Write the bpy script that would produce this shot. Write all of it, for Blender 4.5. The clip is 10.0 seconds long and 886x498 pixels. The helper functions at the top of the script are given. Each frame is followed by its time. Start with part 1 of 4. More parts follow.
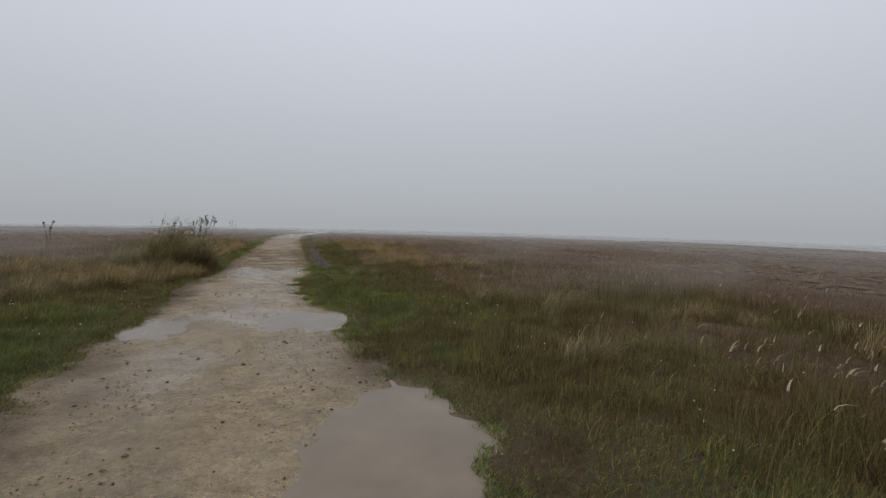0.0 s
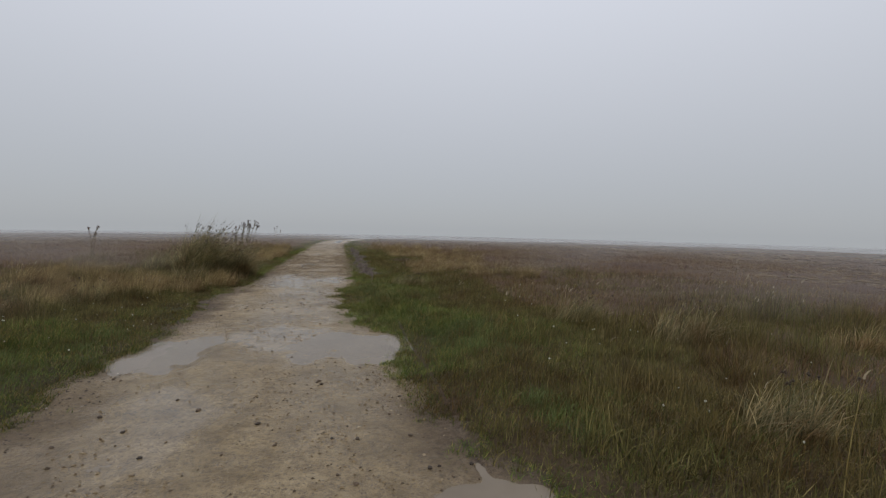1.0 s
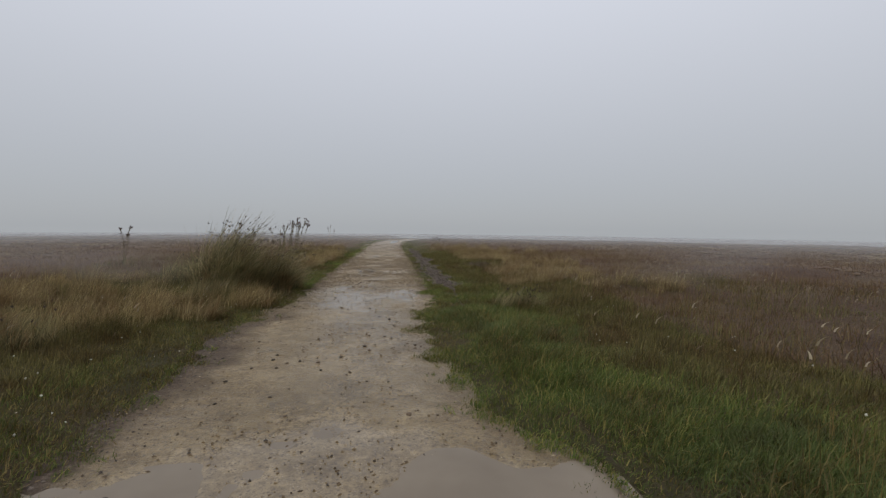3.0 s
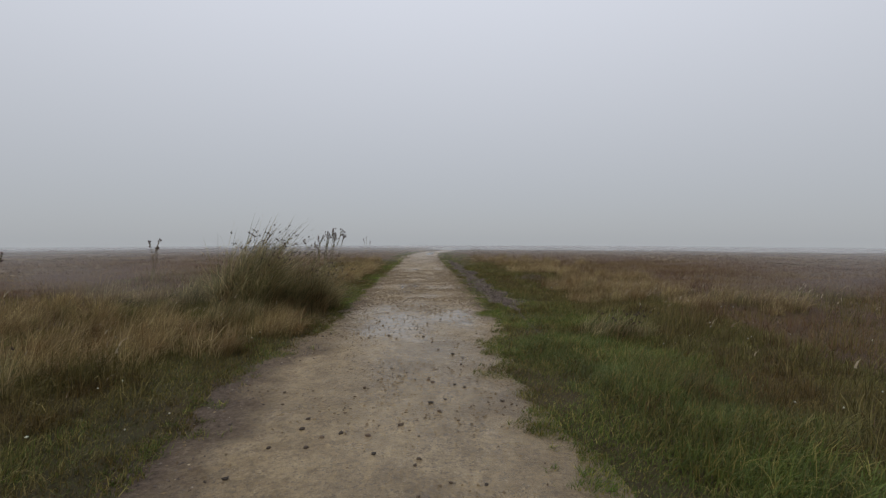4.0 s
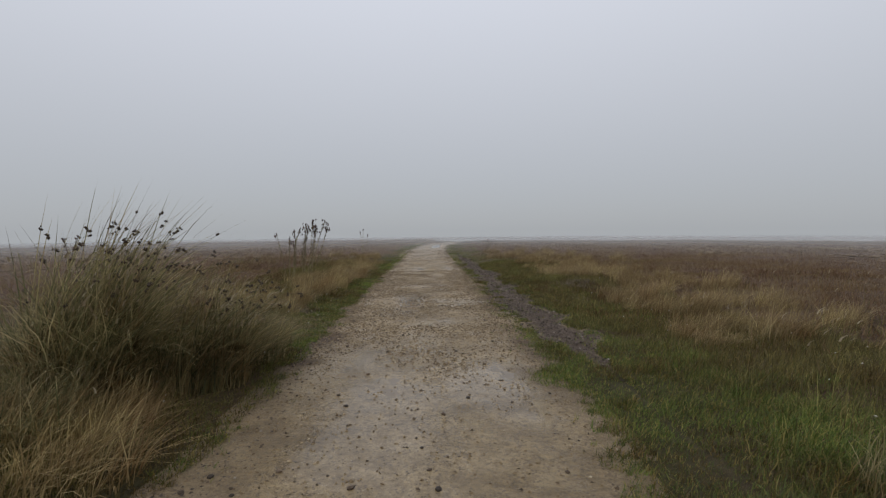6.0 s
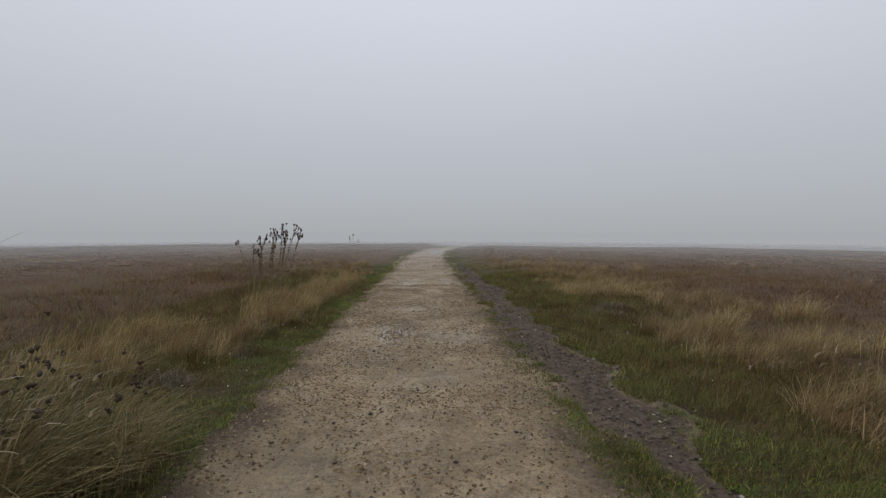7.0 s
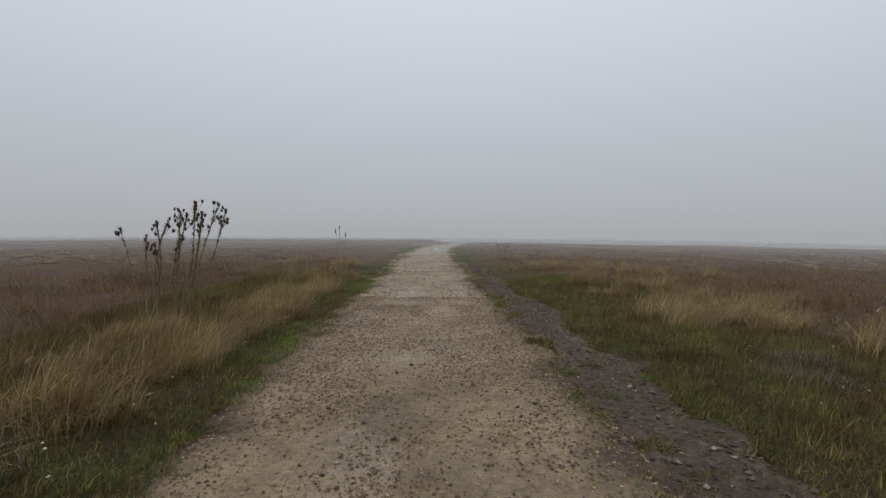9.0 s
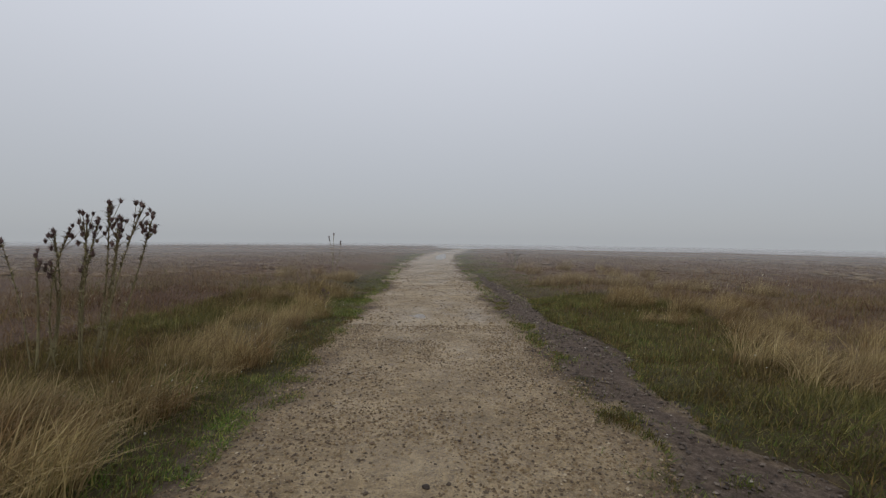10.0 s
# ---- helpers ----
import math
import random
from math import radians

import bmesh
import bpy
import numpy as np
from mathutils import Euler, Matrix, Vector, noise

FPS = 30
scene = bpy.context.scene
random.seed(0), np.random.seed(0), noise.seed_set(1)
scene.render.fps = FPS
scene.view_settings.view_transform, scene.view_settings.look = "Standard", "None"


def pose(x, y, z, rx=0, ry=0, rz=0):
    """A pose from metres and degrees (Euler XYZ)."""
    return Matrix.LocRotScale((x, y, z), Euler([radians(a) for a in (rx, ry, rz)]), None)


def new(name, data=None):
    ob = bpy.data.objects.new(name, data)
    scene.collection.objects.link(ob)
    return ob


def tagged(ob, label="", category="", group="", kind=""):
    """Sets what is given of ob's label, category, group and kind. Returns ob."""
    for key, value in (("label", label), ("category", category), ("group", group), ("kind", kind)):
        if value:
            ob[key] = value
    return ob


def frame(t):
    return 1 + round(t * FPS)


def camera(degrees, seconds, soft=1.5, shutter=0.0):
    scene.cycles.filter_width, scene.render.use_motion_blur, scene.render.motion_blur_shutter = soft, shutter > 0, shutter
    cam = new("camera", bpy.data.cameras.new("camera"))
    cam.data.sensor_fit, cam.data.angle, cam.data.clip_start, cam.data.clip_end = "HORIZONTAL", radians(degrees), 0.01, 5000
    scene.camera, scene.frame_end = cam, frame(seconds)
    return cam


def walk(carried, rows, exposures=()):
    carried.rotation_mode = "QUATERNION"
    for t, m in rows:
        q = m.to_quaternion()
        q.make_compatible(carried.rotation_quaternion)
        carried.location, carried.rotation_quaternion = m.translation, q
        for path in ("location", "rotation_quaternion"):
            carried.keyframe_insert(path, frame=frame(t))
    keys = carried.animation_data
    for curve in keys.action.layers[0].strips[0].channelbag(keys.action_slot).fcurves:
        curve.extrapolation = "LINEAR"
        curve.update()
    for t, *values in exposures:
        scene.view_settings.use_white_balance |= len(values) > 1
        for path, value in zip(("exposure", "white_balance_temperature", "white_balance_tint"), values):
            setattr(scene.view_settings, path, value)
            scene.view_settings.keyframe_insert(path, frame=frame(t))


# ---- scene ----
cam = camera(88.0, 10.0, soft=1.25)
ROWS = [
    (0.0, 0.000, 0.000, 1.577, 3.22, -3.04, -1.39),
    (0.5, -0.294, 0.861, 1.519, 5.81, -2.69, -1.40),
    (1.0, -0.575, 1.658, 1.480, 8.41, -2.40, -1.19),
    (1.5, -0.953, 2.559, 1.472, 10.03, -2.73, -1.03),
    (2.0, -1.314, 3.377, 1.411, 11.63, -2.37, -0.84),
    (2.5, -1.853, 4.260, 1.431, 12.66, -2.33, -0.84),
    (2.7, -2.058, 4.614, 1.389, 13.23, -2.71, -0.79),
    (3.8, -3.061, 6.178, 1.394, 18.44, -1.45, 0.00),
    (4.0, -3.264, 6.487, 1.333, 18.65, -1.18, -0.02),
    (4.5, -3.712, 7.267, 1.275, 19.78, -1.37, 0.06),
    (5.0, -4.139, 8.156, 1.258, 19.51, -2.00, 0.07),
    (5.5, -4.415, 9.042, 1.262, 19.33, -2.20, 0.41),
    (5.7, -4.509, 9.437, 1.314, 19.37, -2.35, 0.61),
    (6.8, -5.284, 11.883, 1.495, 18.87, -1.98, 0.08),
    (7.0, -5.408, 12.267, 1.500, 19.16, -1.84, -0.11),
    (7.5, -5.818, 13.206, 1.422, 18.99, -1.99, -0.48),
    (8.0, -6.196, 14.253, 1.427, 19.42, -2.97, -0.45),
    (8.5, -6.607, 15.276, 1.347, 19.28, -2.84, -0.45),
    (9.0, -7.054, 16.266, 1.346, 19.38, -2.26, -0.50),
    (9.5, -7.483, 17.168, 1.355, 19.55, -1.79, -0.51),
    (10.0, -7.920, 18.074, 1.416, 19.49, -1.55, -0.61),
]
walk(cam, [(t, pose(x, y, z, 90 + pitch, roll, yaw)) for t, x, y, z, yaw, pitch, roll in ROWS])

# ---- sky and light: a thick fog under an overcast sky, brightest at the zenith ----
world = bpy.data.worlds.new("fog_sky")
scene.world = world
world.use_nodes = True
wn, wl = world.node_tree.nodes, world.node_tree.links
wn.clear()
w_out = wn.new("ShaderNodeOutputWorld")
w_bg = wn.new("ShaderNodeBackground")
w_sky = wn.new("ShaderNodeTexSky")
w_sky.sky_type, w_sky.sun_disc = "NISHITA", False
w_sky.sun_elevation, w_sky.sun_rotation = radians(40), radians(160)
w_tc = wn.new("ShaderNodeTexCoord")
w_sep = wn.new("ShaderNodeSeparateXYZ")
w_ramp = wn.new("ShaderNodeValToRGB")
for pos, col in ((0.0, (0.385, 0.404, 0.428, 1)), (0.10, (0.460, 0.486, 0.530, 1)), (0.47, (0.700, 0.740, 0.865, 1)), (1.0, (1.02, 1.06, 1.20, 1))):
    e = w_ramp.color_ramp.elements[0] if pos == 0.0 else (w_ramp.color_ramp.elements[1] if pos == 1.0 else w_ramp.color_ramp.elements.new(pos))
    e.color = col
    e.position = pos
w_scale = wn.new("ShaderNodeVectorMath")
w_scale.operation = "SCALE"
w_scale.inputs["Scale"].default_value = 0.1
w_mix = wn.new("ShaderNodeMix")
w_mix.data_type = "RGBA"
w_mix.inputs[0].default_value = 0.96
wl.new(w_tc.outputs["Generated"], w_sep.inputs[0])
wl.new(w_sep.outputs["Z"], w_ramp.inputs[0])
wl.new(w_sky.outputs[0], w_scale.inputs[0])
wl.new(w_scale.outputs[0], w_mix.inputs[6])
wl.new(w_ramp.outputs[0], w_mix.inputs[7])
wl.new(w_mix.outputs[2], w_bg.inputs[0])
w_bg.inputs[1].default_value = 1.0
wl.new(w_bg.outputs[0], w_out.inputs[0])

sun = new("sun", bpy.data.lights.new("sun", "SUN"))
sun.data.energy, sun.data.angle, sun.data.color = 0.5, radians(70), (1.0, 0.97, 0.93)
sun.rotation_euler = (radians(35), 0, radians(-20))

# ---- plan: s metres along the track, l metres across it to the right ----
RNG = np.random.default_rng(7)
TH = radians(21.0)
DX, DY, NX, NY = -math.sin(TH), math.cos(TH), math.cos(TH), math.sin(TH)


def plan(s, l):
    return s * DX + l * NX, s * DY + l * NY


def smooth(a, b, x):
    u = np.clip((np.asarray(x, float) - a) / (b - a), 0, 1)
    return u * u * (3 - 2 * u)


def vnoise(x, y, seed=0):
    """Smooth value noise from -1 to 1."""
    x, y = np.asarray(x, float), np.asarray(y, float)
    xi, yi = np.floor(x), np.floor(y)
    fx, fy = x - xi, y - yi
    fx, fy = fx * fx * (3 - 2 * fx), fy * fy * (3 - 2 * fy)

    def h(a, b):
        v = np.sin(a * 127.1 + b * 311.7 + seed * 74.7) * 43758.5453
        return v - np.floor(v)
    top = h(xi, yi) * (1 - fx) + h(xi + 1, yi) * fx
    low = h(xi, yi + 1) * (1 - fx) + h(xi + 1, yi + 1) * fx
    return 2 * (top * (1 - fy) + low * fy) - 1


RIGHT_S = [-8, 2.0, 3.3, 4.2, 5.3, 6.6, 7.3, 8.1, 8.8, 10, 11, 12.5, 14, 16, 22, 30, 40, 300]
RIGHT_L = [0.9, 0.95, 1.35, 1.15, 0.70, 0.60, 0.85, 0.85, 0.35, 0.18, 0.05, 0.05, 0.40, 0.45, 0.50, 0.45, 0.50, 0.5]


def bend(s):
    s = np.asarray(s, float)
    return 0.0022 * np.minimum(np.maximum(s - 40, 0), 25) ** 2 + 0.11 * np.maximum(s - 65, 0)


def edge_right(s):
    return np.interp(s, RIGHT_S, RIGHT_L) + 0.09 * vnoise(np.asarray(s) * 2.2, 3.3, 1) + 0.07 * vnoise(np.asarray(s) * 5.5, 1.3, 2) + bend(s)


def edge_left(s):
    return -2.25 - 0.30 * np.exp(-((np.asarray(s) - 11.8) / 1.0) ** 2) + 0.11 * vnoise(np.asarray(s) * 1.4, 7.7, 3) + 0.07 * vnoise(np.asarray(s) * 5, 2.1, 4) + bend(s)


def side_track(s, l):
    """The dark stony strip beside the sandy track: 1 inside it."""
    s, l = np.asarray(s, float), np.asarray(l, float) - bend(s)
    mid = 0.95 + 0.12 * vnoise(s * 0.5, 5.5, 5)
    half = (0.37 + 0.17 * vnoise(s * 1.1, 9.1, 6)) * smooth(15.2, 16.8, s) * (1 - 0.45 * smooth(22, 30, s)) * (1 - smooth(30, 42, s))
    inner = np.maximum(half, (0.36 + 0.34 * vnoise(s * 0.7, 2.2, 10)) * smooth(15.2, 17.5, s) * (1 - smooth(28, 40, s)))
    r = np.abs(l - mid) / np.maximum(np.where(l < mid, inner, half), 0.02) + 0.45 * vnoise(s * 2.6, l * 3.1, 7) + 0.35 * vnoise(s * 6.1, l * 6.7, 8)
    return 1 - smooth(0.45, 1.35, r)


def beside_strip(s, l):
    """0 on the dark strip, rising to 1 at a metre from it."""
    s, l = np.asarray(s, float), np.asarray(l, float) - bend(s)
    here = smooth(14.0, 16.5, s) * (1 - smooth(34, 44, s))
    return 1 - here * (1 - smooth(0.25, 1.25, np.abs(l - 0.95)))


def off_track(s, l):
    """Metres outside the sandy track; negative on it."""
    return np.maximum(edge_left(s) - l, l - edge_right(s))


BASINS = [(3.15, 0.75, 1.15, 0.80, 0.050), (5.2, -1.35, 1.5, 0.60, 0.010), (7.55, 0.35, 0.80, 0.85, 0.046), (8.1, -0.8, 1.1, 1.1, 0.008),
          (7.5, -1.85, 1.0, 0.55, 0.032), (14.6, -1.15, 1.8, 0.75, 0.009), (15.2, -0.35, 1.1, 0.5, 0.009), (20.2, -1.15, 0.6, 0.25, 0.008),
          (27.6, -1.2, 1.2, 0.35, 0.010), (28.0, -0.1, 1.1, 0.3, 0.010), (16.7, 1.05, 0.40, 0.16, 0.012),
          (50.0, -0.6, 7.0, 0.35, 0.024)]
WATER = -0.014


def track_height(s, l):
    z = 0.007 * vnoise(s * 1.1, l * 1.6, 11) + 0.006 * vnoise(s * 3.1, l * 3.7, 12) + 0.005 * vnoise(s * 9, l * 9, 13) + 0.002 * vnoise(s * 21, l * 21, 14)
    for bs, bl, rs, rl, dep in BASINS:
        r = np.sqrt(((s - bs) / rs) ** 2 + ((l - bl - bend(s)) / rl) ** 2) + 0.30 * vnoise(s * 1.9 + bs, l * 2.6, 15) + 0.12 * vnoise(s * 5.3 + bs, l * 6.1, 19)
        z = z - dep * (1 - smooth(0.35, 1.15, r))
    z = z + 0.006 * np.sin(s * 42 + 2 * vnoise(s * 2, l * 2, 16)) * np.exp(-((s - 9.0) / 0.9) ** 2 - ((l + 1.75) / 0.35) ** 2)
    rough = side_track(s, l)
    return z + rough * (0.010 * vnoise(s * 5, l * 5, 17) + 0.006 * vnoise(s * 15, l * 15, 18) - 0.012)


def far_from_walk(s, l):
    return np.hypot(s - np.clip(s, 0, 20), l + 0.5)


def land(s, l):
    """The height of the heath."""
    d = far_from_walk(s, l)
    out = np.minimum(off_track(s, l), np.maximum(off_track(s, l), 0) + 5)
    w = smooth(0.0, 1.6, out) * (0.12 + 0.88 * beside_strip(s, l))
    z = -np.where(l > 0, 1.5e-4, 1.0e-4) * np.maximum(d - 6, 0) ** 2
    z = z + w * (0.05 + 0.09 * vnoise(s * 0.35, l * 0.35, 21) + 0.05 * vnoise(s * 1.1, l * 1.1, 22)) + smooth(25, 60, d) * 0.16 * vnoise(s * 0.06, l * 0.06, 23)
    return z + 0.012 * smooth(-0.02, 0.25, out) * (0.4 + 0.6 * beside_strip(s, l)) * (1 + vnoise(s * 3, l * 3, 24))


def surface(s, l):
    """Whatever lies on top: the track or the heath."""
    o = off_track(s, l)
    return np.where((o < 0) | (side_track(s, l) > 0.5), track_height(s, l), land(s, l))


# ---- materials ----
def material(name):
    m = bpy.data.materials.new(name)
    m.use_nodes = True
    nt = m.node_tree
    return m, nt, nt.nodes["Principled BSDF"], nt.nodes["Material Output"]


def noise_node(nt, scale, detail=4.0, rough=0.6, vec=None):
    n = nt.nodes.new("ShaderNodeTexNoise")
    n.inputs["Scale"].default_value, n.inputs["Detail"].default_value, n.inputs["Roughness"].default_value = scale, detail, rough
    if vec is None:
        g = nt.nodes.new("ShaderNodeNewGeometry")
        vec = g.outputs["Position"]
    nt.links.new(vec, n.inputs["Vector"])
    return n.outputs["Fac"]


def ramp(nt, fac, stops):
    r = nt.nodes.new("ShaderNodeValToRGB")
    while len(r.color_ramp.elements) < len(stops):
        r.color_ramp.elements.new(0.5)
    for e, (p, c) in zip(r.color_ramp.elements, stops):
        e.position, e.color = p, (*c, 1) if len(c) == 3 else c
    nt.links.new(fac, r.inputs[0])
    return r.outputs[0]


def mix(nt, fac, a, b, mode="MIX"):
    n = nt.nodes.new("ShaderNodeMix")
    n.data_type, n.blend_type = "RGBA", mode
    for sock, v in ((n.inputs[0], fac), (n.inputs[6], a), (n.inputs[7], b)):
        if isinstance(v, (int, float)):
            sock.default_value = v
        elif isinstance(v, tuple):
            sock.default_value = (*v, 1)
        else:
            nt.links.new(v, sock)
    return n.outputs[2]


def math_node(nt, op, a, b=0.0):
    n = nt.nodes.new("ShaderNodeMath")
    n.operation = op
    for sock, v in ((n.inputs[0], a), (n.inputs[1], b)):
        if isinstance(v, (int, float)):
            sock.default_value = v
        else:
            nt.links.new(v, sock)
    return n.outputs[0]


def bump(nt, bsdf, height, strength, distance):
    b = nt.nodes.new("ShaderNodeBump")
    b.inputs["Strength"].default_value, b.inputs["Distance"].default_value = strength, distance
    nt.links.new(height, b.inputs["Height"])
    nt.links.new(b.outputs[0], bsdf.inputs["Normal"])


def attribute(nt, name):
    a = nt.nodes.new("ShaderNodeAttribute")
    a.attribute_name = name
    return a.outputs["Fac"]


def blade_material(name, stops, patch=((0.75, 0.75, 0.75), (1.2, 1.2, 1.2)), patch_scale=0.8, through_light=0.22, rough=0.65):
    """Stems and blades: each has its own tone, and patches of the ground differ."""
    m, nt, bsdf, out = material(name)
    g = nt.nodes.new("ShaderNodeNewGeometry")
    col = ramp(nt, g.outputs["Random Per Island"], stops)
    tone = ramp(nt, noise_node(nt, patch_scale, 3), ((0.3, patch[0]), (0.7, patch[1])))
    col = mix(nt, 1.0, col, tone, "MULTIPLY")
    spot = ramp(nt, noise_node(nt, 2.4, 3, 0.6), ((0.34, (0.72, 0.58, 0.46)), (0.50, (1.0, 0.97, 0.88)), (0.68, (1.22, 1.22, 1.05))))
    col = mix(nt, 1.0, col, spot, "MULTIPLY")
    col = mix(nt, math_node(nt, "MULTIPLY", noise_node(nt, 35.0, 2), 0.35), col, (0.06, 0.045, 0.03))
    nt.links.new(col, bsdf.inputs["Base Color"])
    bsdf.inputs["Roughness"].default_value = rough
    bsdf.inputs["Specular IOR Level"].default_value = 0.25
    t = nt.nodes.new("ShaderNodeBsdfTranslucent")
    nt.links.new(col, t.inputs[0])
    ms = nt.nodes.new("ShaderNodeMixShader")
    ms.inputs[0].default_value = through_light
    nt.links.new(bsdf.outputs[0], ms.inputs[1])
    nt.links.new(t.outputs[0], ms.inputs[2])
    nt.links.new(ms.outputs[0], out.inputs["Surface"])
    return m


# wet sandy track, with the dark stony strip beside it
M_TRACK, nt, bsdf, out = material("wet_sand")
tone = ramp(nt, noise_node(nt, 0.9, 5), ((0.28, (0.172, 0.123, 0.060)), (0.48, (0.260, 0.190, 0.096)), (0.72, (0.345, 0.260, 0.142))))
fine = ramp(nt, noise_node(nt, 22.0, 6, 0.75), ((0.32, (0.50, 0.46, 0.42)), (0.52, (1.0, 1.0, 1.0)), (0.72, (1.30, 1.27, 1.22))))
tone = mix(nt, 1.0, tone, ramp(nt, noise_node(nt, 4.5, 4, 0.65), ((0.35, (0.72, 0.68, 0.60)), (0.6, (1.1, 1.1, 1.1)))), "MULTIPLY")
tone = mix(nt, 1.0, tone, fine, "MULTIPLY")
gg = nt.nodes.new("ShaderNodeNewGeometry")
for scale, size, patch, dark in ((38.0, 0.30, 0.47, (0.085, 0.060, 0.038)), (85.0, 0.30, 0.42, (0.110, 0.080, 0.050)), (60.0, 0.20, 0.52, (0.42, 0.35, 0.25))):
    grit = nt.nodes.new("ShaderNodeTexVoronoi")
    grit.inputs["Scale"].default_value = scale
    nt.links.new(gg.outputs["Position"], grit.inputs["Vector"])
    speck = math_node(nt, "MULTIPLY", math_node(nt, "LESS_THAN", grit.outputs["Distance"], size), math_node(nt, "GREATER_THAN", noise_node(nt, 5.0 + scale * 0.1, 4), patch))
    tone = mix(nt, math_node(nt, "MULTIPLY", speck, 0.65), tone, dark)
peat = ramp(nt, noise_node(nt, 20.0, 6, 0.8), ((0.30, (0.036, 0.026, 0.019)), (0.50, (0.088, 0.064, 0.047)), (0.62, (0.140, 0.106, 0.078)), (0.76, (0.250, 0.200, 0.150))))
tone = mix(nt, attribute(nt, "peat"), tone, peat)
wet = attribute(nt, "wet")
tone = mix(nt, math_node(nt, "POWER", wet, 3.0), tone, mix(nt, 1.0, tone, (0.78, 0.78, 0.80), "MULTIPLY"))
nt.links.new(tone, bsdf.inputs["Base Color"])
rough = math_node(nt, "SUBTRACT", math_node(nt, "ADD", 0.42, math_node(nt, "MULTIPLY", noise_node(nt, 2.3, 4), 0.40)), math_node(nt, "MULTIPLY", wet, 0.50))
rough = math_node(nt, "MINIMUM", math_node(nt, "ADD", rough, math_node(nt, "MULTIPLY", attribute(nt, "peat"), 0.35)), 0.9)
nt.links.new(rough, bsdf.inputs["Roughness"])
nt.links.new(math_node(nt, "SUBTRACT", 0.5, math_node(nt, "MULTIPLY", attribute(nt, "peat"), 0.35)), bsdf.inputs["Specular IOR Level"])
relief = math_node(nt, "ADD", noise_node(nt, 30.0, 6, 0.7), math_node(nt, "MULTIPLY", noise_node(nt, 110.0, 3), 0.4))
bump(nt, bsdf, math_node(nt, "MULTIPLY", relief, math_node(nt, "SUBTRACT", 1.0, math_node(nt, "MULTIPLY", math_node(nt, "POWER", wet, 2.5), 0.92))), 1.0, 0.026)

# shallow standing water: a film that mirrors the sky, with mud stirred into it
M_WATER, nt, bsdf, out = material("puddle_water")
nt.nodes.remove(bsdf)
w_mud, w_clear, w_body, w_gloss, w_all = (nt.nodes.new("ShaderNode" + k) for k in ("BsdfDiffuse", "BsdfTransparent", "MixShader", "BsdfGlossy", "MixShader"))
nt.links.new(ramp(nt, noise_node(nt, 1.7, 3), ((0.3, (0.205, 0.162, 0.112)), (0.7, (0.260, 0.208, 0.146)))), w_mud.inputs[0])
w_clear.inputs[0].default_value = (0.95, 0.93, 0.89, 1)
w_body.inputs[0].default_value = 0.75
w_gloss.inputs["Roughness"].default_value = 0.03
w_fres = nt.nodes.new("ShaderNodeFresnel")
w_fres.inputs[0].default_value = 1.33
nt.links.new(w_clear.outputs[0], w_body.inputs[1])
nt.links.new(w_mud.outputs[0], w_body.inputs[2])
nt.links.new(w_fres.outputs[0], w_all.inputs[0])
nt.links.new(w_body.outputs[0], w_all.inputs[1])
nt.links.new(w_gloss.outputs[0], w_all.inputs[2])
nt.links.new(w_all.outputs[0], out.inputs["Surface"])
bump(nt, w_gloss, noise_node(nt, 14.0, 2), 0.05, 0.004)

# the heath's soil and litter
M_HEATH, nt, bsdf, out = material("heath_litter")
col = ramp(nt, noise_node(nt, 0.33, 6, 0.62), ((0.30, (0.095, 0.060, 0.043)), (0.45, (0.128, 0.083, 0.057)), (0.58, (0.138, 0.098, 0.060)), (0.72, (0.160, 0.116, 0.070))))
col = mix(nt, 1.0, col, ramp(nt, noise_node(nt, 17.0, 5, 0.7), ((0.3, (0.55, 0.55, 0.55)), (0.7, (1.35, 1.3, 1.2)))), "MULTIPLY")
moss = ramp(nt, noise_node(nt, 5.0, 5, 0.7), ((0.3, (0.054, 0.046, 0.025)), (0.55, (0.085, 0.075, 0.036)), (0.8, (0.130, 0.114, 0.054))))
col = mix(nt, attribute(nt, "moss"), col, moss)
nt.links.new(col, bsdf.inputs["Base Color"])
bsdf.inputs["Roughness"].default_value = 0.9
bsdf.inputs["Specular IOR Level"].default_value = 0.15
bump(nt, bsdf, noise_node(nt, 22.0, 6, 0.75), 1.0, 0.08)

M_STONE, nt, bsdf, out = material("wet_stone")
oi = nt.nodes.new("ShaderNodeObjectInfo")
col = ramp(nt, oi.outputs["Random"], ((0.0, (0.030, 0.023, 0.017)), (0.6, (0.066, 0.047, 0.031)), (1.0, (0.135, 0.095, 0.060))))
col = mix(nt, 1.0, col, ramp(nt, noise_node(nt, 70.0, 4), ((0.3, (0.7, 0.7, 0.7)), (0.7, (1.25, 1.2, 1.15)))), "MULTIPLY")
nt.links.new(col, bsdf.inputs["Base Color"])
bsdf.inputs["Roughness"].default_value = 0.65
bsdf.inputs["Specular IOR Level"].default_value = 0.25
bump(nt, bsdf, noise_node(nt, 160.0, 4), 0.4, 0.004)


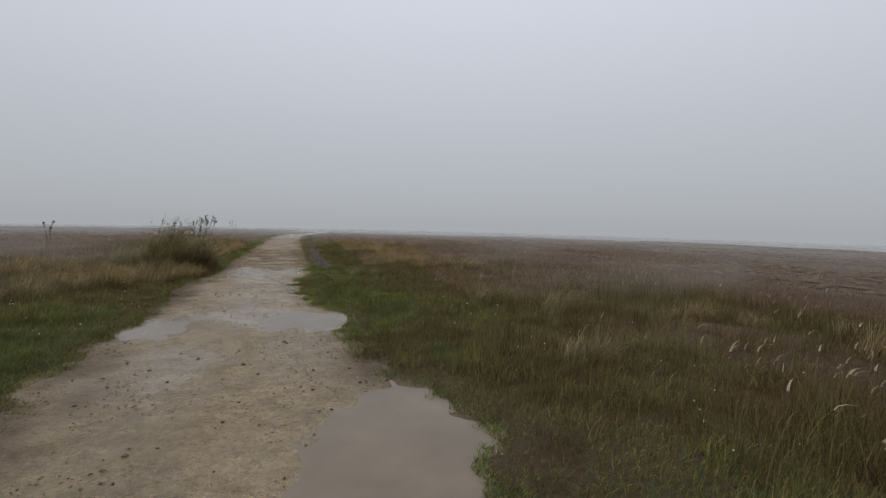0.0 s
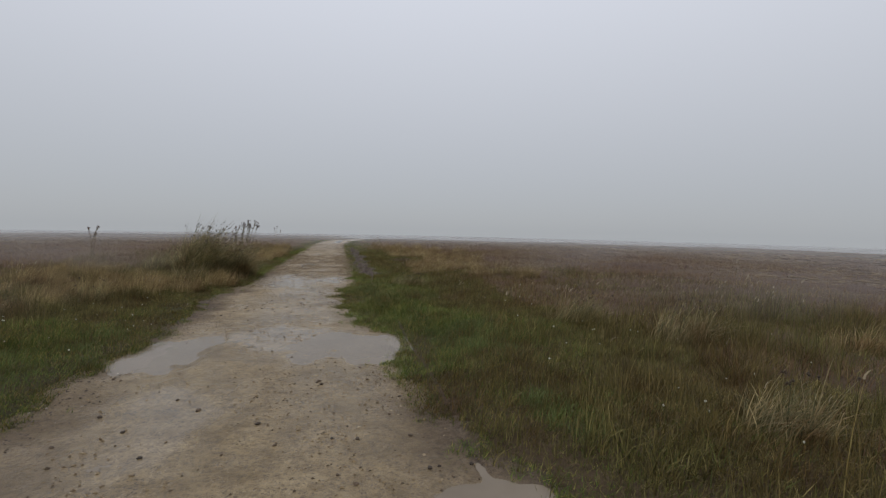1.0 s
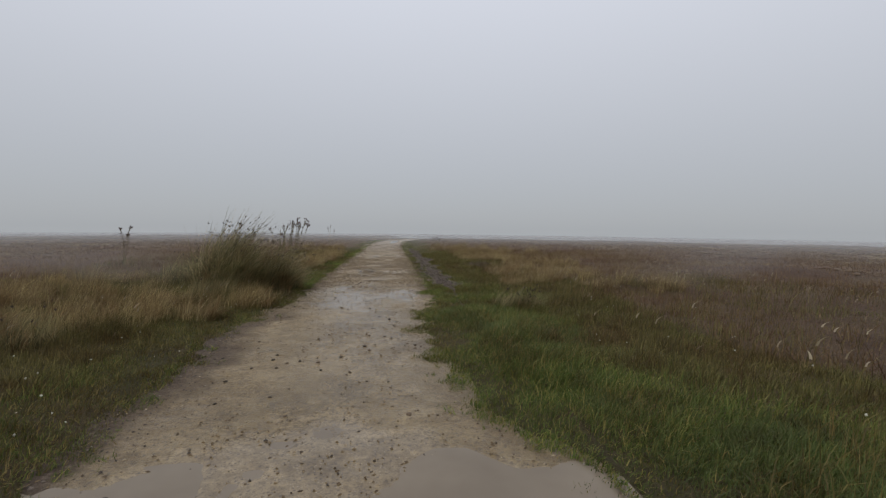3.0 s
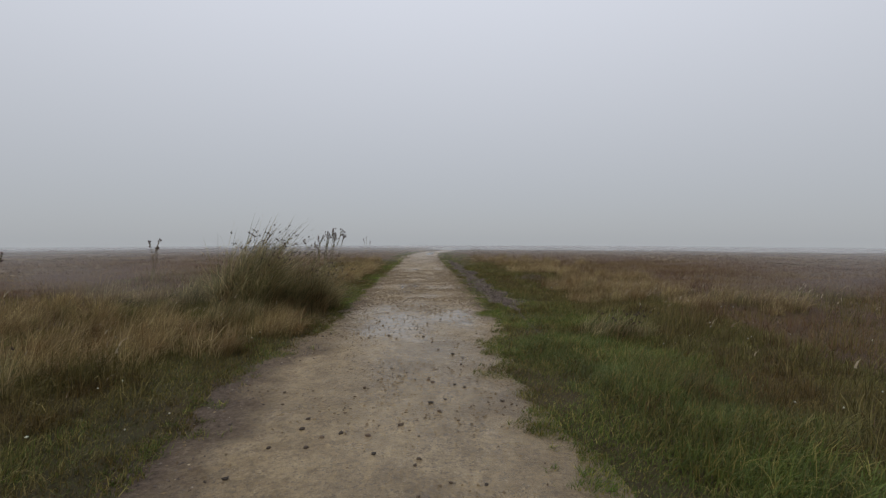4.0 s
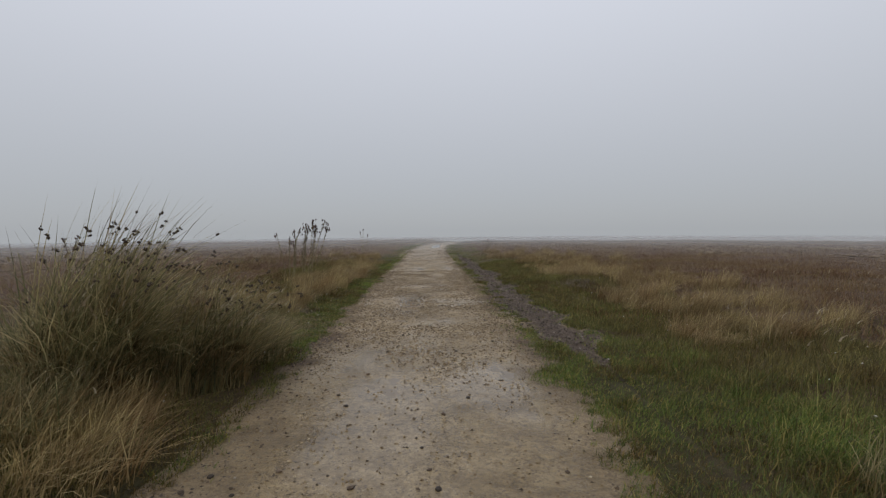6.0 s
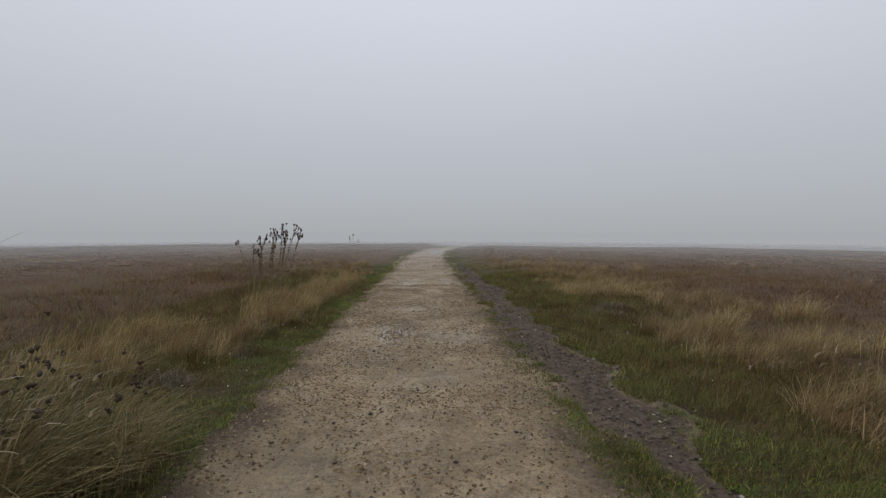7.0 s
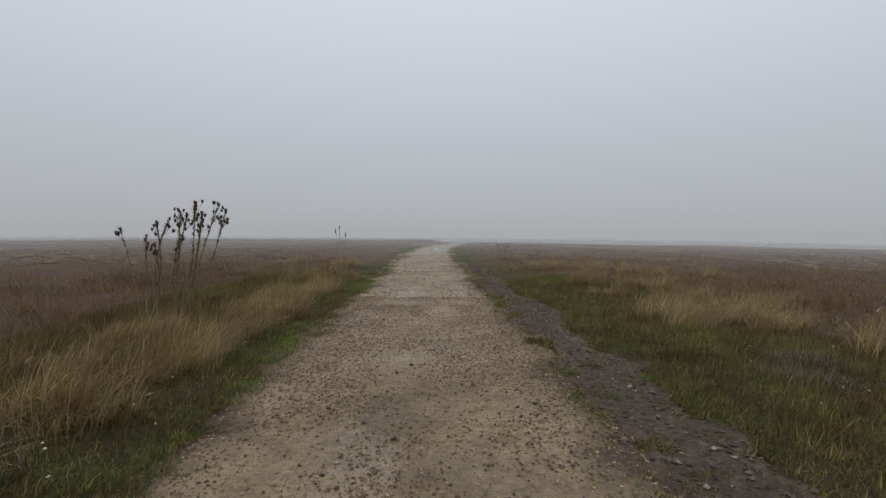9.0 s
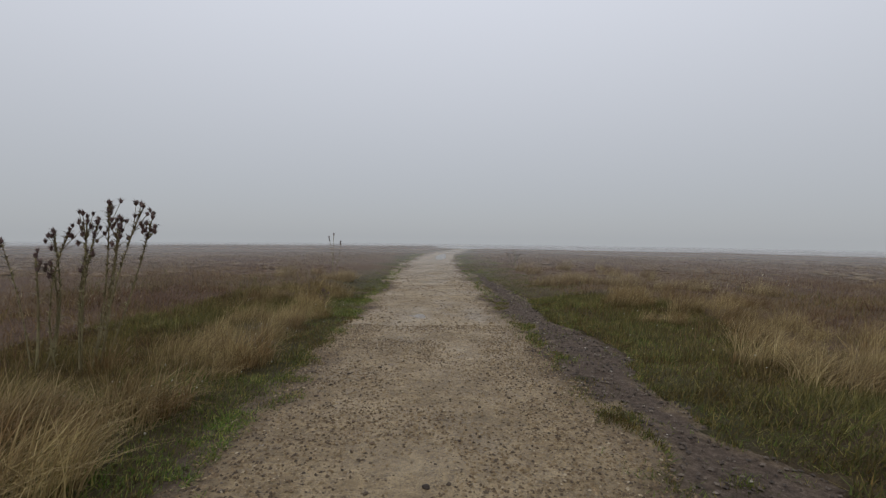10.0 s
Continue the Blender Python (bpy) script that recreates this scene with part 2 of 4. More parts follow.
def gravel_material(name, stops):
    m, nt, bsdf, out = material(name)
    g = nt.nodes.new("ShaderNodeNewGeometry")
    col = ramp(nt, g.outputs["Random Per Island"], stops)
    col = mix(nt, 1.0, col, ramp(nt, noise_node(nt, 90.0, 3), ((0.3, (0.75, 0.75, 0.75)), (0.7, (1.2, 1.2, 1.15)))), "MULTIPLY")
    nt.links.new(col, bsdf.inputs["Base Color"])
    bsdf.inputs["Roughness"].default_value = 0.65
    bsdf.inputs["Specular IOR Level"].default_value = 0.3
    return m


M_GRAVEL = gravel_material("brown_gravel", ((0.0, (0.050, 0.035, 0.022)), (0.35, (0.120, 0.080, 0.044)), (0.7, (0.200, 0.140, 0.074)), (0.93, (0.285, 0.210, 0.120)), (1.0, (0.40, 0.33, 0.23))))
M_FLINT = gravel_material("pale_gravel", ((0.0, (0.042, 0.031, 0.024)), (0.6, (0.086, 0.064, 0.048)), (0.93, (0.165, 0.130, 0.100)), (1.0, (0.34, 0.30, 0.25))))
M_TURF = blade_material("green_turf", ((0.0, (0.044, 0.062, 0.022)), (0.40, (0.078, 0.106, 0.036)), (0.72, (0.132, 0.160, 0.058)), (0.88, (0.200, 0.170, 0.080)), (1.0, (0.300, 0.240, 0.120))), ((1.22, 1.02, 0.82), (1.62, 1.92, 1.10)), 0.42, 0.35)
M_LUSH = blade_material("lush_grass", ((0.0, (0.078, 0.108, 0.036)), (0.5, (0.130, 0.175, 0.056)), (1.0, (0.215, 0.245, 0.095))), ((0.8, 0.8, 0.8), (1.2, 1.2, 1.1)), 0.9, 0.4)
M_MEADOW = blade_material("olive_meadow_grass", ((0.0, (0.070, 0.062, 0.031)), (0.5, (0.150, 0.124, 0.062)), (0.9, (0.245, 0.194, 0.104)), (1.0, (0.42, 0.34, 0.20))), ((0.88, 0.72, 0.52), (0.95, 1.18, 0.72)), 0.40, 0.3)
M_STRAW = blade_material("straw_grass", ((0.0, (0.170, 0.126, 0.066)), (0.5, (0.340, 0.266, 0.142)), (1.0, (0.56, 0.47, 0.29))), ((0.80, 0.76, 0.70), (1.25, 1.22, 1.1)), 0.8, 0.38)
M_HEATHER = blade_material("brown_heather", ((0.0, (0.110, 0.068, 0.050)), (0.5, (0.190, 0.120, 0.084)), (0.9, (0.240, 0.162, 0.106)), (1.0, (0.32, 0.23, 0.15))), ((0.78, 0.68, 0.66), (1.35, 1.45, 1.05)), 0.22, 0.25)
M_SHRUB = blade_material("far_heather", ((0.0, (0.125, 0.080, 0.056)), (0.5, (0.145, 0.095, 0.065)), (1.0, (0.165, 0.112, 0.074))), ((0.85, 0.75, 0.72), (1.30, 1.42, 1.05)), 0.12, 0.05)
M_GREY = blade_material("grey_dead_heather", ((0.0, (0.085, 0.066, 0.050)), (0.6, (0.185, 0.155, 0.120)), (1.0, (0.36, 0.32, 0.27))), ((0.8, 0.8, 0.8), (1.15, 1.1, 1.1)), 2.0, 0.15)
M_RUSH = blade_material("rush_stems", ((0.0, (0.085, 0.092, 0.048)), (0.4, (0.205, 0.198, 0.100)), (0.78, (0.330, 0.280, 0.150)), (1.0, (0.54, 0.45, 0.27))), ((0.85, 0.85, 0.85), (1.25, 1.25, 1.2)), 1.5, 0.5)
M_PALE = blade_material("pale_seed_heads", ((0.0, (0.28, 0.22, 0.14)), (1.0, (0.50, 0.43, 0.32))), ((0.85, 0.85, 0.85), (1.1, 1.1, 1.1)), 1.0, 0.25)
M_DARKSEED = blade_material("dark_seed_heads", ((0.0, (0.030, 0.022, 0.018)), (1.0, (0.085, 0.058, 0.040))), ((0.8, 0.8, 0.8), (1.2, 1.2, 1.2)), 3.0, 0.05)
M_THISTLE = blade_material("thistle_stem", ((0.0, (0.140, 0.105, 0.068)), (0.6, (0.250, 0.215, 0.120)), (1.0, (0.36, 0.35, 0.19))), ((0.7, 0.7, 0.7), (1.2, 1.2, 1.2)), 6.0, 0.1)
M_BLOOM = blade_material("thistle_heads", ((0.0, (0.115, 0.070, 0.076)), (0.6, (0.210, 0.140, 0.145)), (1.0, (0.34, 0.27, 0.23))), ((0.7, 0.7, 0.7), (1.2, 1.2, 1.2)), 9.0, 0.1)
M_WHITE = blade_material("white_petals", ((0.0, (0.55, 0.55, 0.48)), (1.0, (0.80, 0.80, 0.74))), ((0.9, 0.9, 0.9), (1.05, 1.05, 1.05)), 4.0, 0.3)


def fog_material(name, density, foot, full, thin, top, inner=None):
    """A thin veil of droplets that scatters the sky's light and lets the rest through; thin at the ground and high up."""
    m, nt, bsdf, out = material(name)
    nt.nodes.remove(bsdf)
    g = nt.nodes.new("ShaderNodeNewGeometry")
    sep = nt.nodes.new("ShaderNodeSeparateXYZ")
    nt.links.new(g.outputs["Position"], sep.inputs[0])

    def step(a, b):
        r = nt.nodes.new("ShaderNodeMapRange")
        r.interpolation_type = "SMOOTHSTEP"
        r.inputs["From Min"].default_value, r.inputs["From Max"].default_value = a, b
        nt.links.new(sep.outputs["Z"], r.inputs["Value"])
        return r.outputs[0]
    fac = math_node(nt, "MULTIPLY", step(foot, full), step(top, thin))
    fac = math_node(nt, "MULTIPLY", fac, density)
    if inner:
        away = attribute(nt, "away")
        fac = math_node(nt, "MULTIPLY", fac, away)
    d, t, a, tr, ms = (nt.nodes.new("ShaderNode" + k) for k in ("BsdfDiffuse", "BsdfTranslucent", "MixShader", "BsdfTransparent", "MixShader"))
    d.inputs[0].default_value = t.inputs[0].default_value = (0.69, 0.695, 0.69, 1)
    a.inputs[0].default_value = 0.5
    nt.links.new(d.outputs[0], a.inputs[1])
    nt.links.new(t.outputs[0], a.inputs[2])
    nt.links.new(fac, ms.inputs[0])
    nt.links.new(tr.outputs[0], ms.inputs[1])
    nt.links.new(a.outputs[0], ms.inputs[2])
    nt.links.new(ms.outputs[0], out.inputs["Surface"])
    return m


# ---- mesh helpers ----
def link_mesh(name, mesh, mat, parent=None, label=""):
    mesh.materials.append(mat)
    ob = new(name, mesh)
    if parent is not None:
        ob.parent = parent
    return tagged(ob, label)


def mesh_of(name, verts, faces, smooth_shade=True):
    """A mesh from arrays: verts (n, 3), and faces as a list of arrays (m, 3) or (m, 4)."""
    me = bpy.data.meshes.new(name)
    verts = np.ascontiguousarray(verts, dtype=np.float32)
    me.vertices.add(len(verts))
    me.vertices.foreach_set("co", verts.ravel())
    loops = np.concatenate([f.ravel() for f in faces]).astype(np.int32)
    sizes = np.concatenate([np.full(len(f), f.shape[1]) for f in faces])
    starts = (np.cumsum(sizes) - sizes).astype(np.int32)
    me.loops.add(len(loops))
    me.loops.foreach_set("vertex_index", loops)
    me.polygons.add(len(sizes))
    me.polygons.foreach_set("loop_start", starts)
    me.polygons.foreach_set("use_smooth", np.full(len(sizes), smooth_shade))
    me.update(calc_edges=True)
    return me


def grid_mesh(name, ss, ll, height):
    S, L = np.meshgrid(ss, ll, indexing="ij")
    x, y = plan(S, L)
    z = height(S, L)
    n, m = S.shape
    i = (np.arange(n - 1)[:, None] * m + np.arange(m - 1)[None, :]).ravel()
    quads = np.stack([i, i + 1, i + m + 1, i + m], 1)[:, ::-1]
    return mesh_of(name, np.stack([x, y, z], -1).reshape(-1, 3), [quads]), S.ravel(), L.ravel(), z.ravel()


def blades(base, h, az, lean, w, segs=2, kink=None):
    """Tapered, bent blades, one island each. base (n, 3); heights; lean's bearing; lean 0 to 1; width at the foot."""
    n = len(h)
    u = np.linspace(0, 1, segs + 1)
    out_dir = np.stack([np.cos(az), np.sin(az), np.zeros(n)], 1)
    turn = az + np.pi / 2 + RNG.normal(0, 0.9, n)
    side = np.stack([np.cos(turn), np.sin(turn), np.zeros(n)], 1)
    V = np.empty((n, 2 * segs + 1, 3))
    for k, uk in enumerate(u):
        c = base + out_dir * (h * lean * uk ** 1.8)[:, None]
        c[:, 2] += h * uk * (1 - 0.45 * lean * uk)
        if k < segs:
            half = side * (w * 0.5 * (1 - uk) ** 0.6)[:, None]
            V[:, 2 * k], V[:, 2 * k + 1] = c - half, c + half
        else:
            V[:, 2 * segs] = c
    o = (np.arange(n) * (2 * segs + 1))[:, None]
    faces = [(o + np.array([[2 * k, 2 * k + 1, 2 * k + 3, 2 * k + 2]])) for k in range(segs - 1)]
    tips = o + np.array([[2 * segs - 2, 2 * segs - 1, 2 * segs]])
    return V.reshape(-1, 3), ([np.concatenate(faces)] if faces else []) + [tips]


def join_parts(parts):
    """Several (verts, faces) into one."""
    vs, qs, ts, o = [], [], [], 0
    for v, fs in parts:
        vs.append(v)
        for f in fs:
            (qs if f.shape[1] == 4 else ts).append(f + o)
        o += len(v)
    return np.concatenate(vs), ([np.concatenate(qs)] if qs else []) + ([np.concatenate(ts)] if ts else [])


OCTA_V = np.array([[1, 0, 0], [0, 1, 0], [-1, 0, 0], [0, -1, 0], [0, 0, 1], [0, 0, -1]], float)
OCTA_F = np.array([[0, 1, 4], [1, 2, 4], [2, 3, 4], [3, 0, 4], [1, 0, 5], [2, 1, 5], [3, 2, 5], [0, 3, 5]])


def lumps(centre, size):
    """Small uneven octahedral lumps. centre (n, 3), size (n, 3)."""
    n = len(centre)
    a = RNG.uniform(0, 2 * np.pi, n)
    v = OCTA_V[None] * size[:, None, :] * RNG.uniform(0.7, 1.25, (n, 6, 1))
    x = v[..., 0] * np.cos(a)[:, None] - v[..., 1] * np.sin(a)[:, None]
    y = v[..., 0] * np.sin(a)[:, None] + v[..., 1] * np.cos(a)[:, None]
    v = np.stack([x, y, v[..., 2]], -1) + centre[:, None, :]
    return v.reshape(-1, 3), [(OCTA_F[None] + (np.arange(n) * 6)[:, None, None]).reshape(-1, 3)]


WIND = TH * 0.6


def bearing(n, spread=0.8, s=None, l=None):
    swirl = 0.0 if s is None else 0.8 * vnoise(s * 0.9, l * 0.9, 37) + 0.5 * vnoise(s * 2.7, l * 2.7, 38)
    return WIND + RNG.normal(0, spread, n) + swirl


def on_land(s, l, sink=0.01):
    x, y = plan(s, l)
    return np.stack([x, y, surface(s, l) - sink], 1)


# ---- ground ----
def spaced(stops):
    """Coordinates from (start, step) rows to the last start."""
    out = [stops[0][0]]
    for (a, st), (b, _) in zip(stops, stops[1:]):
        n = max(1, round((b - a) / st))
        out += list(a + (b - a) * (np.arange(n) + 1) / n)
    return np.array(out)


def heath_height(s, l):
    on = (off_track(s, l) < 0.10) | (side_track(s, l) > 0.50)
    return land(s, l) - np.where(on, 0.10, 0.0)


mesh, S, L, Z = grid_mesh("ground", spaced([(-1500, 120), (-300, 20), (-40, 2), (-4, 0.25), (36, 0.6), (80, 2), (160, 12), (400, 100), (2000, 1)]),
                          spaced([(-1800, 120), (-300, 15), (-60, 1.5), (-15, 0.35), (-5, 0.12), (3.5, 0.35), (15, 1.5), (60, 15), (300, 120), (1800, 1)]), heath_height)
o = off_track(S, L) + 0.5 * vnoise(S * 0.8, L * 0.8, 35)
moss = mesh.attributes.new("moss", "FLOAT", "POINT")
moss.data.foreach_set("value", ((1 - smooth(0.5, 1.9, o)) * np.clip(0.75 + 0.6 * vnoise(S * 0.9, L * 0.9, 36), 0.15, 1) * np.where((S > 2) & (S < 6) & (L > 0), 0.4, 1)).astype(np.float32))
ground = link_mesh("ground", mesh, M_HEATH)
tagged(ground, "dark peaty heath ground with moss and dead litter", "ground", kind="structure")


def strip_height(s, l):
    o = off_track(s, l)
    z = track_height(s, l)
    return z - 0.30 * smooth(0.25, 0.90, np.where(side_track(s, l) > 0.15, 0, o)) + np.where(np.abs(s) > 20, np.minimum(land(s, l), 0) * smooth(22, 30, s), 0)


def track_grid():
    ss = spaced([(-5, 0.1), (1.5, 0.05), (27, 0.12), (60, 0.4), (110, 1)])
    lt = np.linspace(-3.2, 2.2, 125)
    S, L0 = np.meshgrid(ss, lt, indexing="ij")
    L = L0 + bend(S)
    x, y = plan(S, L)
    z = strip_height(S, L)
    n, m = S.shape
    i = (np.arange(n - 1)[:, None] * m + np.arange(m - 1)[None, :]).ravel()
    me = mesh_of("track", np.stack([x, y, z], -1).reshape(-1, 3), [np.stack([i + m, i + m + 1, i + 1, i], 1)])
    s, l = S.ravel(), L.ravel()
    o = off_track(s, l)
    brink = 0.95 * smooth(-0.40, 0.0, o + 0.16 * vnoise(s * 2.5, l * 2.5, 31)) * (0.25 + 0.75 * smooth(-0.5, 0.5, vnoise(s * 0.6, l * 0.4, 32)))
    peat = np.maximum(brink, side_track(s, l))
    peat = np.maximum(peat, 1.1 * np.exp(-((s - 4.0) / 1.7) ** 2 - ((l + 2.15) / 0.50) ** 2) * (0.7 + 0.5 * vnoise(s * 2, l * 3, 39)))
    peat = np.maximum(peat, 0.8 * np.exp(-((s - 5.0) / 0.9) ** 2 - ((l - 0.85) / 0.35) ** 2))
    wet = np.maximum(1 - smooth(-0.016, 0.002, z.ravel()), (0.70 - 0.15 * smooth(16, 19, s)) * smooth(-0.55 + 0.75 * smooth(15, 19, s), 0.5, vnoise(s * 0.7, l * 1.1, 33)))
    for bs, bl, rs, rl, dep in BASINS:
        r = np.sqrt(((s - bs) / rs) ** 2 + ((l - bl - bend(s)) / rl) ** 2) + 0.30 * vnoise(s * 1.9 + bs, l * 2.6, 15) + 0.15 * vnoise(s * 5.3 + bs, l * 6.1, 19)
        wet = np.maximum(wet, 1 - smooth(0.45, 1.6, r))
    peat = np.maximum(peat, 0.95 * np.exp(-((s - 11.3) / 2.3) ** 2) * smooth(-0.60, -0.15, o + 0.15 * vnoise(s * 3, l * 3, 34)) * (l < -1))
    wet = wet * (1 - 0.9 * peat) * (1 - 0.6 * smooth(19, 27, s))
    for name, data in (("peat", peat), ("wet", wet)):
        a = me.attributes.new(name, "FLOAT", "POINT")
        a.data.foreach_set("value", np.clip(data, 0, 1).astype(np.float32))
    return me


track = link_mesh("track", track_grid(), M_TRACK)
tagged(track, "wet sandy heath track with gravel and a dark stony verge", "track", kind="structure")

for k, (bs, bl, rs, rl) in enumerate([(3.15, 0.75, 1.3, 0.95), (5.2, -1.45, 1.6, 0.75), (7.8, -0.62, 1.45, 1.62), (14.7, -0.85, 2.1, 1.25), (20.2, -1.15, 0.7, 0.3), (27.6, -1.2, 1.3, 0.42), (28.0, -0.1, 1.2, 0.38),
                                      (50.0, -0.6, 7.5, 0.4)]):
    a = np.linspace(0, 2 * np.pi, 41)[:-1]
    rim = 1.12 + 0.05 * np.sin(3 * a + k)
    s, l = bs + rs * rim * np.cos(a), bl + rl * rim * np.sin(a)
    x, y = plan(s, l + bend(s))
    lift = np.minimum(land(np.array([bs]), np.array([bl]))[0], 0) * float(smooth(22, 30, bs))
    cx, cy = plan(bs, bl + float(bend(bs)))
    v = np.concatenate([np.stack([x, y, np.full(40, WATER - 0.003 * (k % 2) + lift)], 1), [[cx, cy, WATER - 0.003 * (k % 2) + lift]]])
    i = np.arange(40)
    puddle = link_mesh("puddle", mesh_of("puddle", v, [np.stack([(i + 1) % 40, i, np.full(40, 40)], 1)]), M_WATER)
    tagged(puddle, "shallow muddy rain puddle on the sandy track", "puddle", "puddles on the track", "structure")

# ---- fog: low veils standing round the walk, thin at the ground and towards their top ----
for dist, density in ((12, 0.07), (20, 0.20), (32, 0.44), (52, 0.66), (85, 0.85)):
    a = np.linspace(0, 2 * np.pi, 73)[:-1]
    s = np.where(np.cos(a) > 0, 20, 0) + dist * np.cos(a)
    l = -0.5 + dist * np.sin(a)
    x, y = plan(s, l)
    top = 1.25 - 0.012 * dist
    zs = (-6.0, -0.6, 0.1, top)
    v = np.concatenate([np.stack([x, y, np.full(72, z)], 1) for z in zs])
    i = np.arange(72)
    quads = np.concatenate([np.stack([i, (i + 1) % 72, (i + 1) % 72 + 72, i + 72], 1) + 72 * k for k in range(3)])
    foot = -1.3e-4 * max(dist - 6, 0) ** 2
    veil = link_mesh("fog_veil", mesh_of("fog_veil", v, [quads]), fog_material("fog_droplets", density, foot, foot + 0.6, 0.85 - 0.017 * dist, top))
    tagged(veil, "thin grey veil of drifting fog over the heath", "fog", "veils of fog", "structure")

# low banks of fog lying on the heath on both sides of the track, thin where they end
for s0, density in ((9.0, 0.10), (16.5, 0.14)):
    for side in (-1, 1):
        away = np.linspace(0, 1, 13)
        l = side * (2.6 + 9.4 * away) + (0.6 if side > 0 else 0)
        s = s0 + 1.5 * np.sin(away * 4 + s0)
        x, y = plan(s, l)
        zs = (-1.0, 0.3, 0.6, 0.9, 1.18)
        vv = np.concatenate([np.stack([x, y, np.full(13, z)], 1) for z in zs])
        i = np.arange(12)
        quads = np.concatenate([np.stack([i, i + 1, i + 14, i + 13], 1) + 13 * k for k in range(4)])
        me = mesh_of("fog_bank", vv, [quads])
        a = me.attributes.new("away", "FLOAT", "POINT")
        a.data.foreach_set("value", np.tile(smooth(0.0, 0.45, away) * (1 - smooth(0.6, 1.0, away)), 5).astype(np.float32))
        bank = link_mesh("fog_bank", me, fog_material("fog_bank_droplets", density, 0.05, 0.6, 0.7, 1.18, True))
        tagged(bank, "thin low bank of grey fog beside the track", "fog", "veils of fog", "structure")

# ---- heath plants ----
def clump(s, l):
    """Plants stand in uneven tufts with hollows between them."""
    return 0.35 + 0.95 * smooth(-0.35, 0.65, 0.7 * vnoise(s * 2.1, l * 2.1, 57) + 0.5 * vnoise(s * 4.7, l * 4.7, 58))


def scatter(n, s0, s1, l0, l1, weight):
    """Random places in a stretch of the plan, kept by weight(s, l) from 0 to 1."""
    s, l = RNG.uniform(s0, s1, n), RNG.uniform(l0, l1, n)
    keep = RNG.uniform(0, 1, n) < weight(s, l)
    return s[keep], l[keep]


def stuff(name, parts, mat, label, category, smooth_shade=True):
    v, f = join_parts(parts)
    ob = link_mesh(name, mesh_of(name, v, f, smooth_shade), mat)
    return tagged(ob, label, category, kind="stuff")


def bare(s, l):
    """1 where nothing stands in the way of plants."""
    return (off_track(s, l) > -0.10) & (side_track(s, l) < 0.40 + 0.35 * vnoise(s * 7.3, l * 7.9, 46))


def turf_weight(s, l):
    o = off_track(s, l)
    right = l > -1
    reach = np.where(right, np.where(s < 16, 1.9, 2.5), np.where(s < 9, 2.1, np.where(s < 16, 0.9, 0.95))) + 0.5 * vnoise(s * 0.5, l * 0.5, 41)
    w = smooth(-0.12, 0.05, o + 0.14 * vnoise(s * 3.3, l * 3.3, 42)) * (1 - smooth(reach * 0.75, reach * 1.25, o))
    dark = np.where((s > 2.5) & (s < 6.2) & right, 0.35, 1.0) * np.where((s > 9) & (s < 16.5) & ~right, 0.45, 1.0)
    return w * bare(s, l) * np.clip(0.62 + 0.75 * vnoise(s * 1.1, l * 1.1, 43) + 0.3 * vnoise(s * 4.1, l * 4.1, 45), 0.10, 1) * dark


# short green turf on the verges
def beside(n, s0, s1, reach):
    """Places at random distances beside the track, more of them close to it."""
    s = RNG.uniform(s0, s1, n)
    o = reach * RNG.uniform(0, 1, n) ** 1.15 - 0.10
    l = np.where(RNG.uniform(0, 1, n) < 0.58, edge_right(s) + o, edge_left(s) - o)
    keep = RNG.uniform(0, 1, n) < turf_weight(s, l)
    return s[keep], l[keep]


parts = []
for s0, s1, n, wide in ((-3, 6, 70000, 0.006), (6, 14, 130000, 0.006), (14, 24, 140000, 0.0065), (24, 36, 60000, 0.013), (36, 60, 40000, 0.024)):
    s, l = beside(n, s0, s1, 2.9)
    k = len(s)
    o = off_track(s, l)
    lush = np.where(s > 15, -0.75, 0.0) + np.exp(-((s - 10) / 3.6) ** 2) * (l > 0) + 0.8 * np.exp(-((s - 7) / 2.2) ** 2) * (l < 0)
    h = RNG.uniform(0.035, 0.09, k) * (0.7 + (0.8 + 1.3 * lush) * smooth(0.1, 1.1, o)) * (1 + 0.55 * vnoise(s * 2.2, l * 2.2, 44))
    parts.append(blades(on_land(s, l), h, bearing(k, 1.3, s, l), RNG.uniform(0.25, 1.15, k), RNG.uniform(0.7, 1.3, k) * wide, 2))
brown = []
for s0, s1, n, wide in ((-3, 9, 250000, 0.0075), (9, 18, 250000, 0.0075), (18, 30, 220000, 0.010)):
    s = RNG.uniform(s0, s1, n)
    o = 3.6 * RNG.uniform(0, 1, n) ** 1.1 - 0.06
    right = RNG.uniform(0, 1, n) < 0.52
    l = np.where(right, edge_right(s) + o, edge_left(s) - o)
    keep = bare(s, l) & (o + 0.10 * vnoise(s * 3.3, l * 3.3, 42) > 0)
    s, l, o = s[keep], l[keep], o[keep]
    green = np.clip(turf_weight(s, l) * 1.3, 0.06, 0.92) * np.where((l < 0) & (s > 8.5) & (s < 16.5), 0.40, np.where((l > 0) & (s > 16), 0.42, 1.0)) > RNG.uniform(0, 1, len(s))
    k = len(s)
    h = RNG.uniform(0.03, 0.10, k) * (0.6 + 0.7 * smooth(0.0, 1.6, o)) * (1 + 0.4 * vnoise(s * 2.2, l * 2.2, 44))
    az, lean, w = bearing(k, 1.5, s, l), RNG.uniform(0.1, 1.2, k), RNG.uniform(0.7, 1.4, k) * wide
    base = on_land(s, l)
    parts.append(blades(base[green], h[green], az[green], lean[green], w[green], 1))
    brown.append(blades(base[~green], h[~green] * 1.25, az[~green], lean[~green], w[~green], 1))
